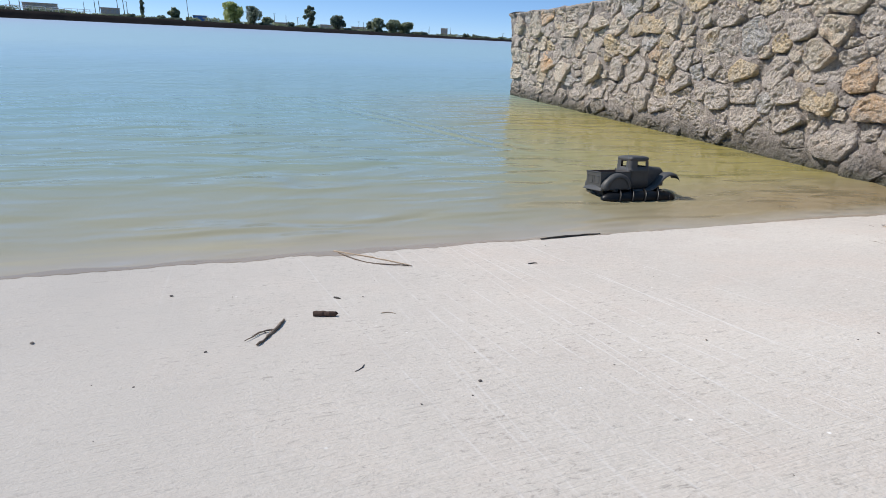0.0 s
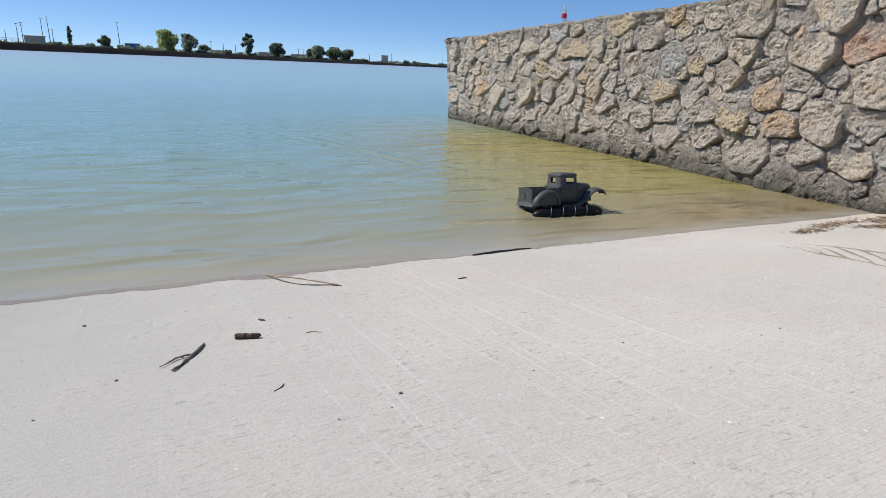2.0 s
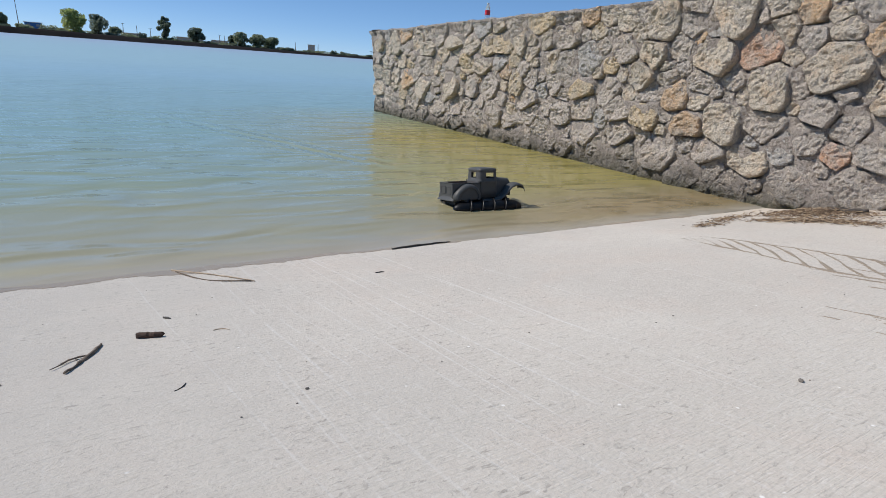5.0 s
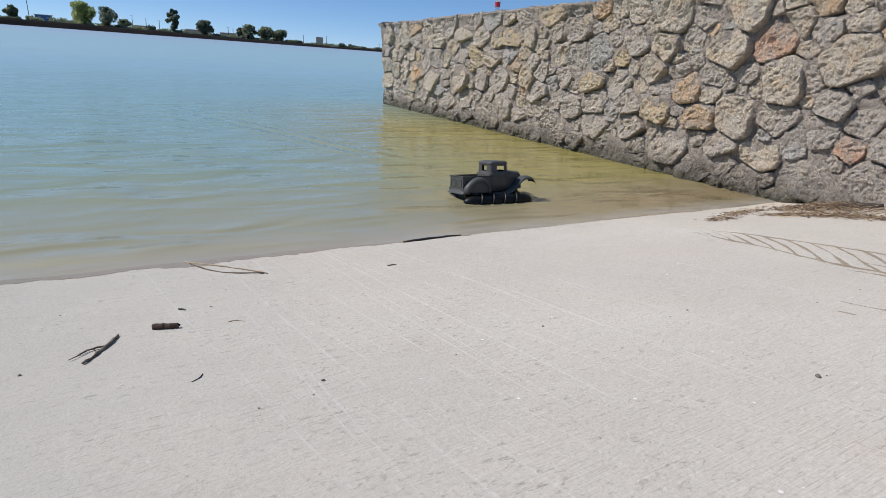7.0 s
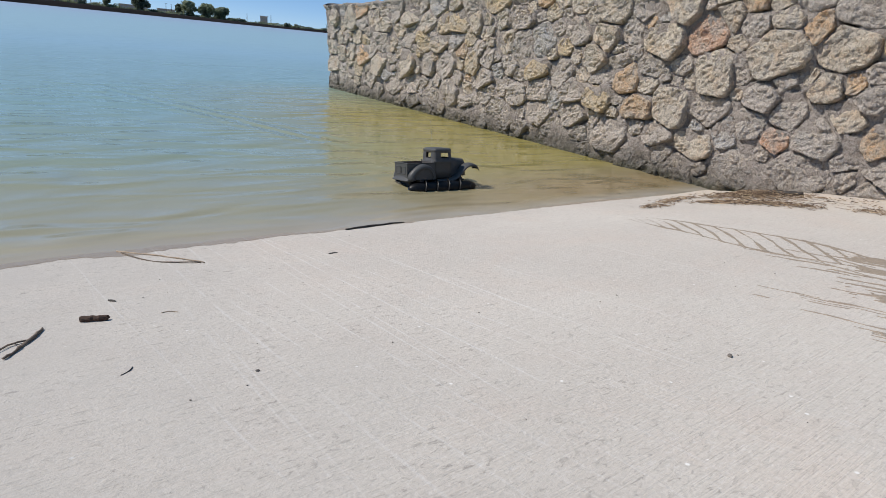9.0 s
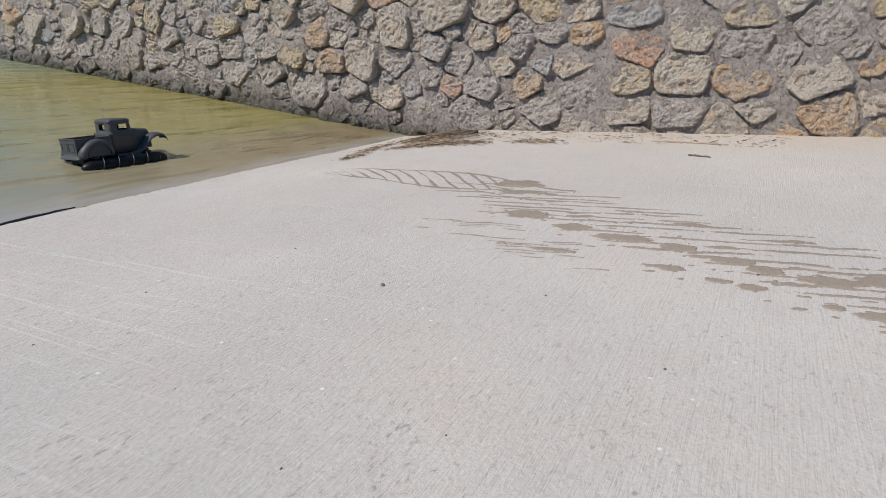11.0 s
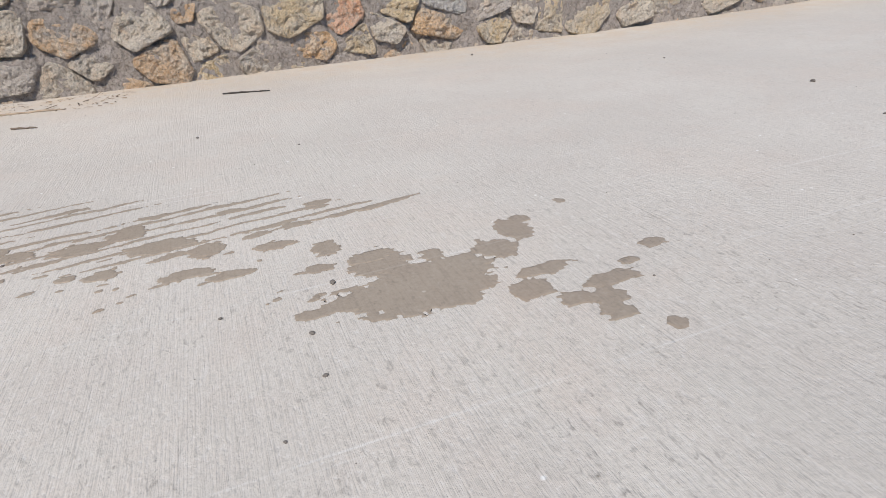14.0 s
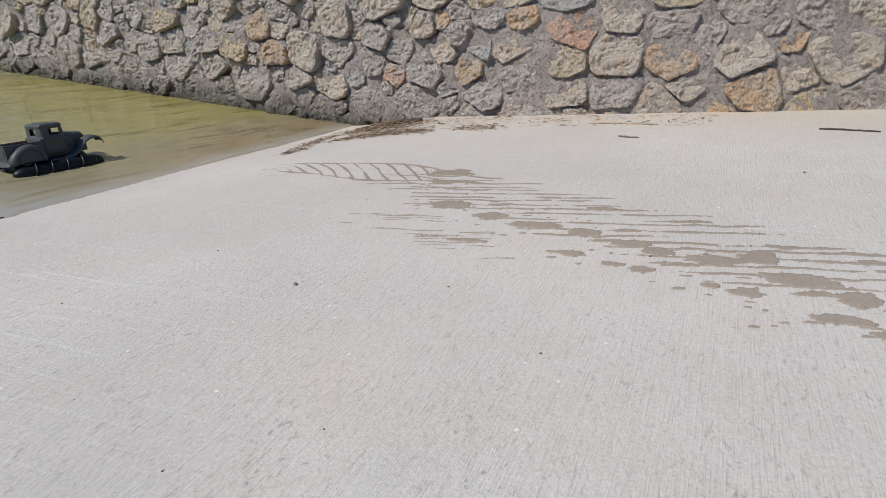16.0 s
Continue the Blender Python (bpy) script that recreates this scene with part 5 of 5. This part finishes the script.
xs, ys = steps(2.1, 2.85, 0.0045), steps(0.15, 1.75, 0.0045)
wet_sheet("wet_tracks", sampled(lattice_field, xs, ys), xs, ys, "ladder of wet prints of the screw floats climbing the ramp", "stuff")


def soaked_field(x, y):
    """The strip that small waves keep wet along the water's edge."""
    shore = 2.165 - 0.012 * x
    reach_up = 0.05 + 0.05 * noise.noise((x * 1.1, 0, 3)) + 0.03 * noise.noise((x * 5, 0, 9)) + 0.02 * noise.noise((x * 17, 0, 2)) - 0.02 * min(2.0, max(0.0, x))
    return (y - (shore - reach_up)) + 0.012 * noise.noise((x * 30, y * 30, 5))


xs, ys = steps(-1.9, 4.1, 0.01), steps(1.95, 2.24, 0.01)
wet_sheet("wet_edge", sampled(soaked_field, xs, ys), xs, ys, "wet grey strip of concrete along the water's edge", "stuff")


# ---- the bottle on the wall ----
def bottle(m):
    ob = thing("bottle", m, "clear plastic drink bottle with a red label standing on the wall", "bottle")
    n = Nodes("clear_plastic")
    n.surface((0.95, 0.97, 0.98), 0.08, ior=1.45, **{"Transmission Weight": 0.85})
    red = plain("red_label_print", (0.55, 0.02, 0.03), 0.4, spread=0.1)

    def lathe(prof):
        bm = bmesh.new()
        loft(bm, [[Vector((r * math.cos(2 * math.pi * k / 24), r * math.sin(2 * math.pi * k / 24), z)) for k in range(24)] for r, z in prof], True, True)
        return bm

    part("body", lathe([(0.024, 0), (0.031, 0.006), (0.032, 0.03), (0.030, 0.06), (0.032, 0.07), (0.032, 0.125), (0.031, 0.14), (0.026, 0.165), (0.016, 0.19), (0.0125, 0.197), (0.0125, 0.208)]), n.m, ob, smooth=True)
    part("label", lathe([(0.0325, 0.084), (0.0328, 0.086), (0.0328, 0.136), (0.0325, 0.138)]), red, ob, "red paper label")
    part("cap", lathe([(0.0145, 0.204), (0.0150, 0.206), (0.0150, 0.219), (0.0135, 0.221)]), PALE, ob, "white screw cap")
    return ob


spot = SLAB @ Vector((4.50, 5.93, wall_top(5.93) - 0.012))
bottle(Matrix.Translation(spot))


# ---- the stones of the wall ----
for i, (y, z, w, h, tone) in enumerate(seeds):
    ob = new("stone", stone_mesh(i))
    ob.parent = wall
    ob.location = (WALL_X, y, z)
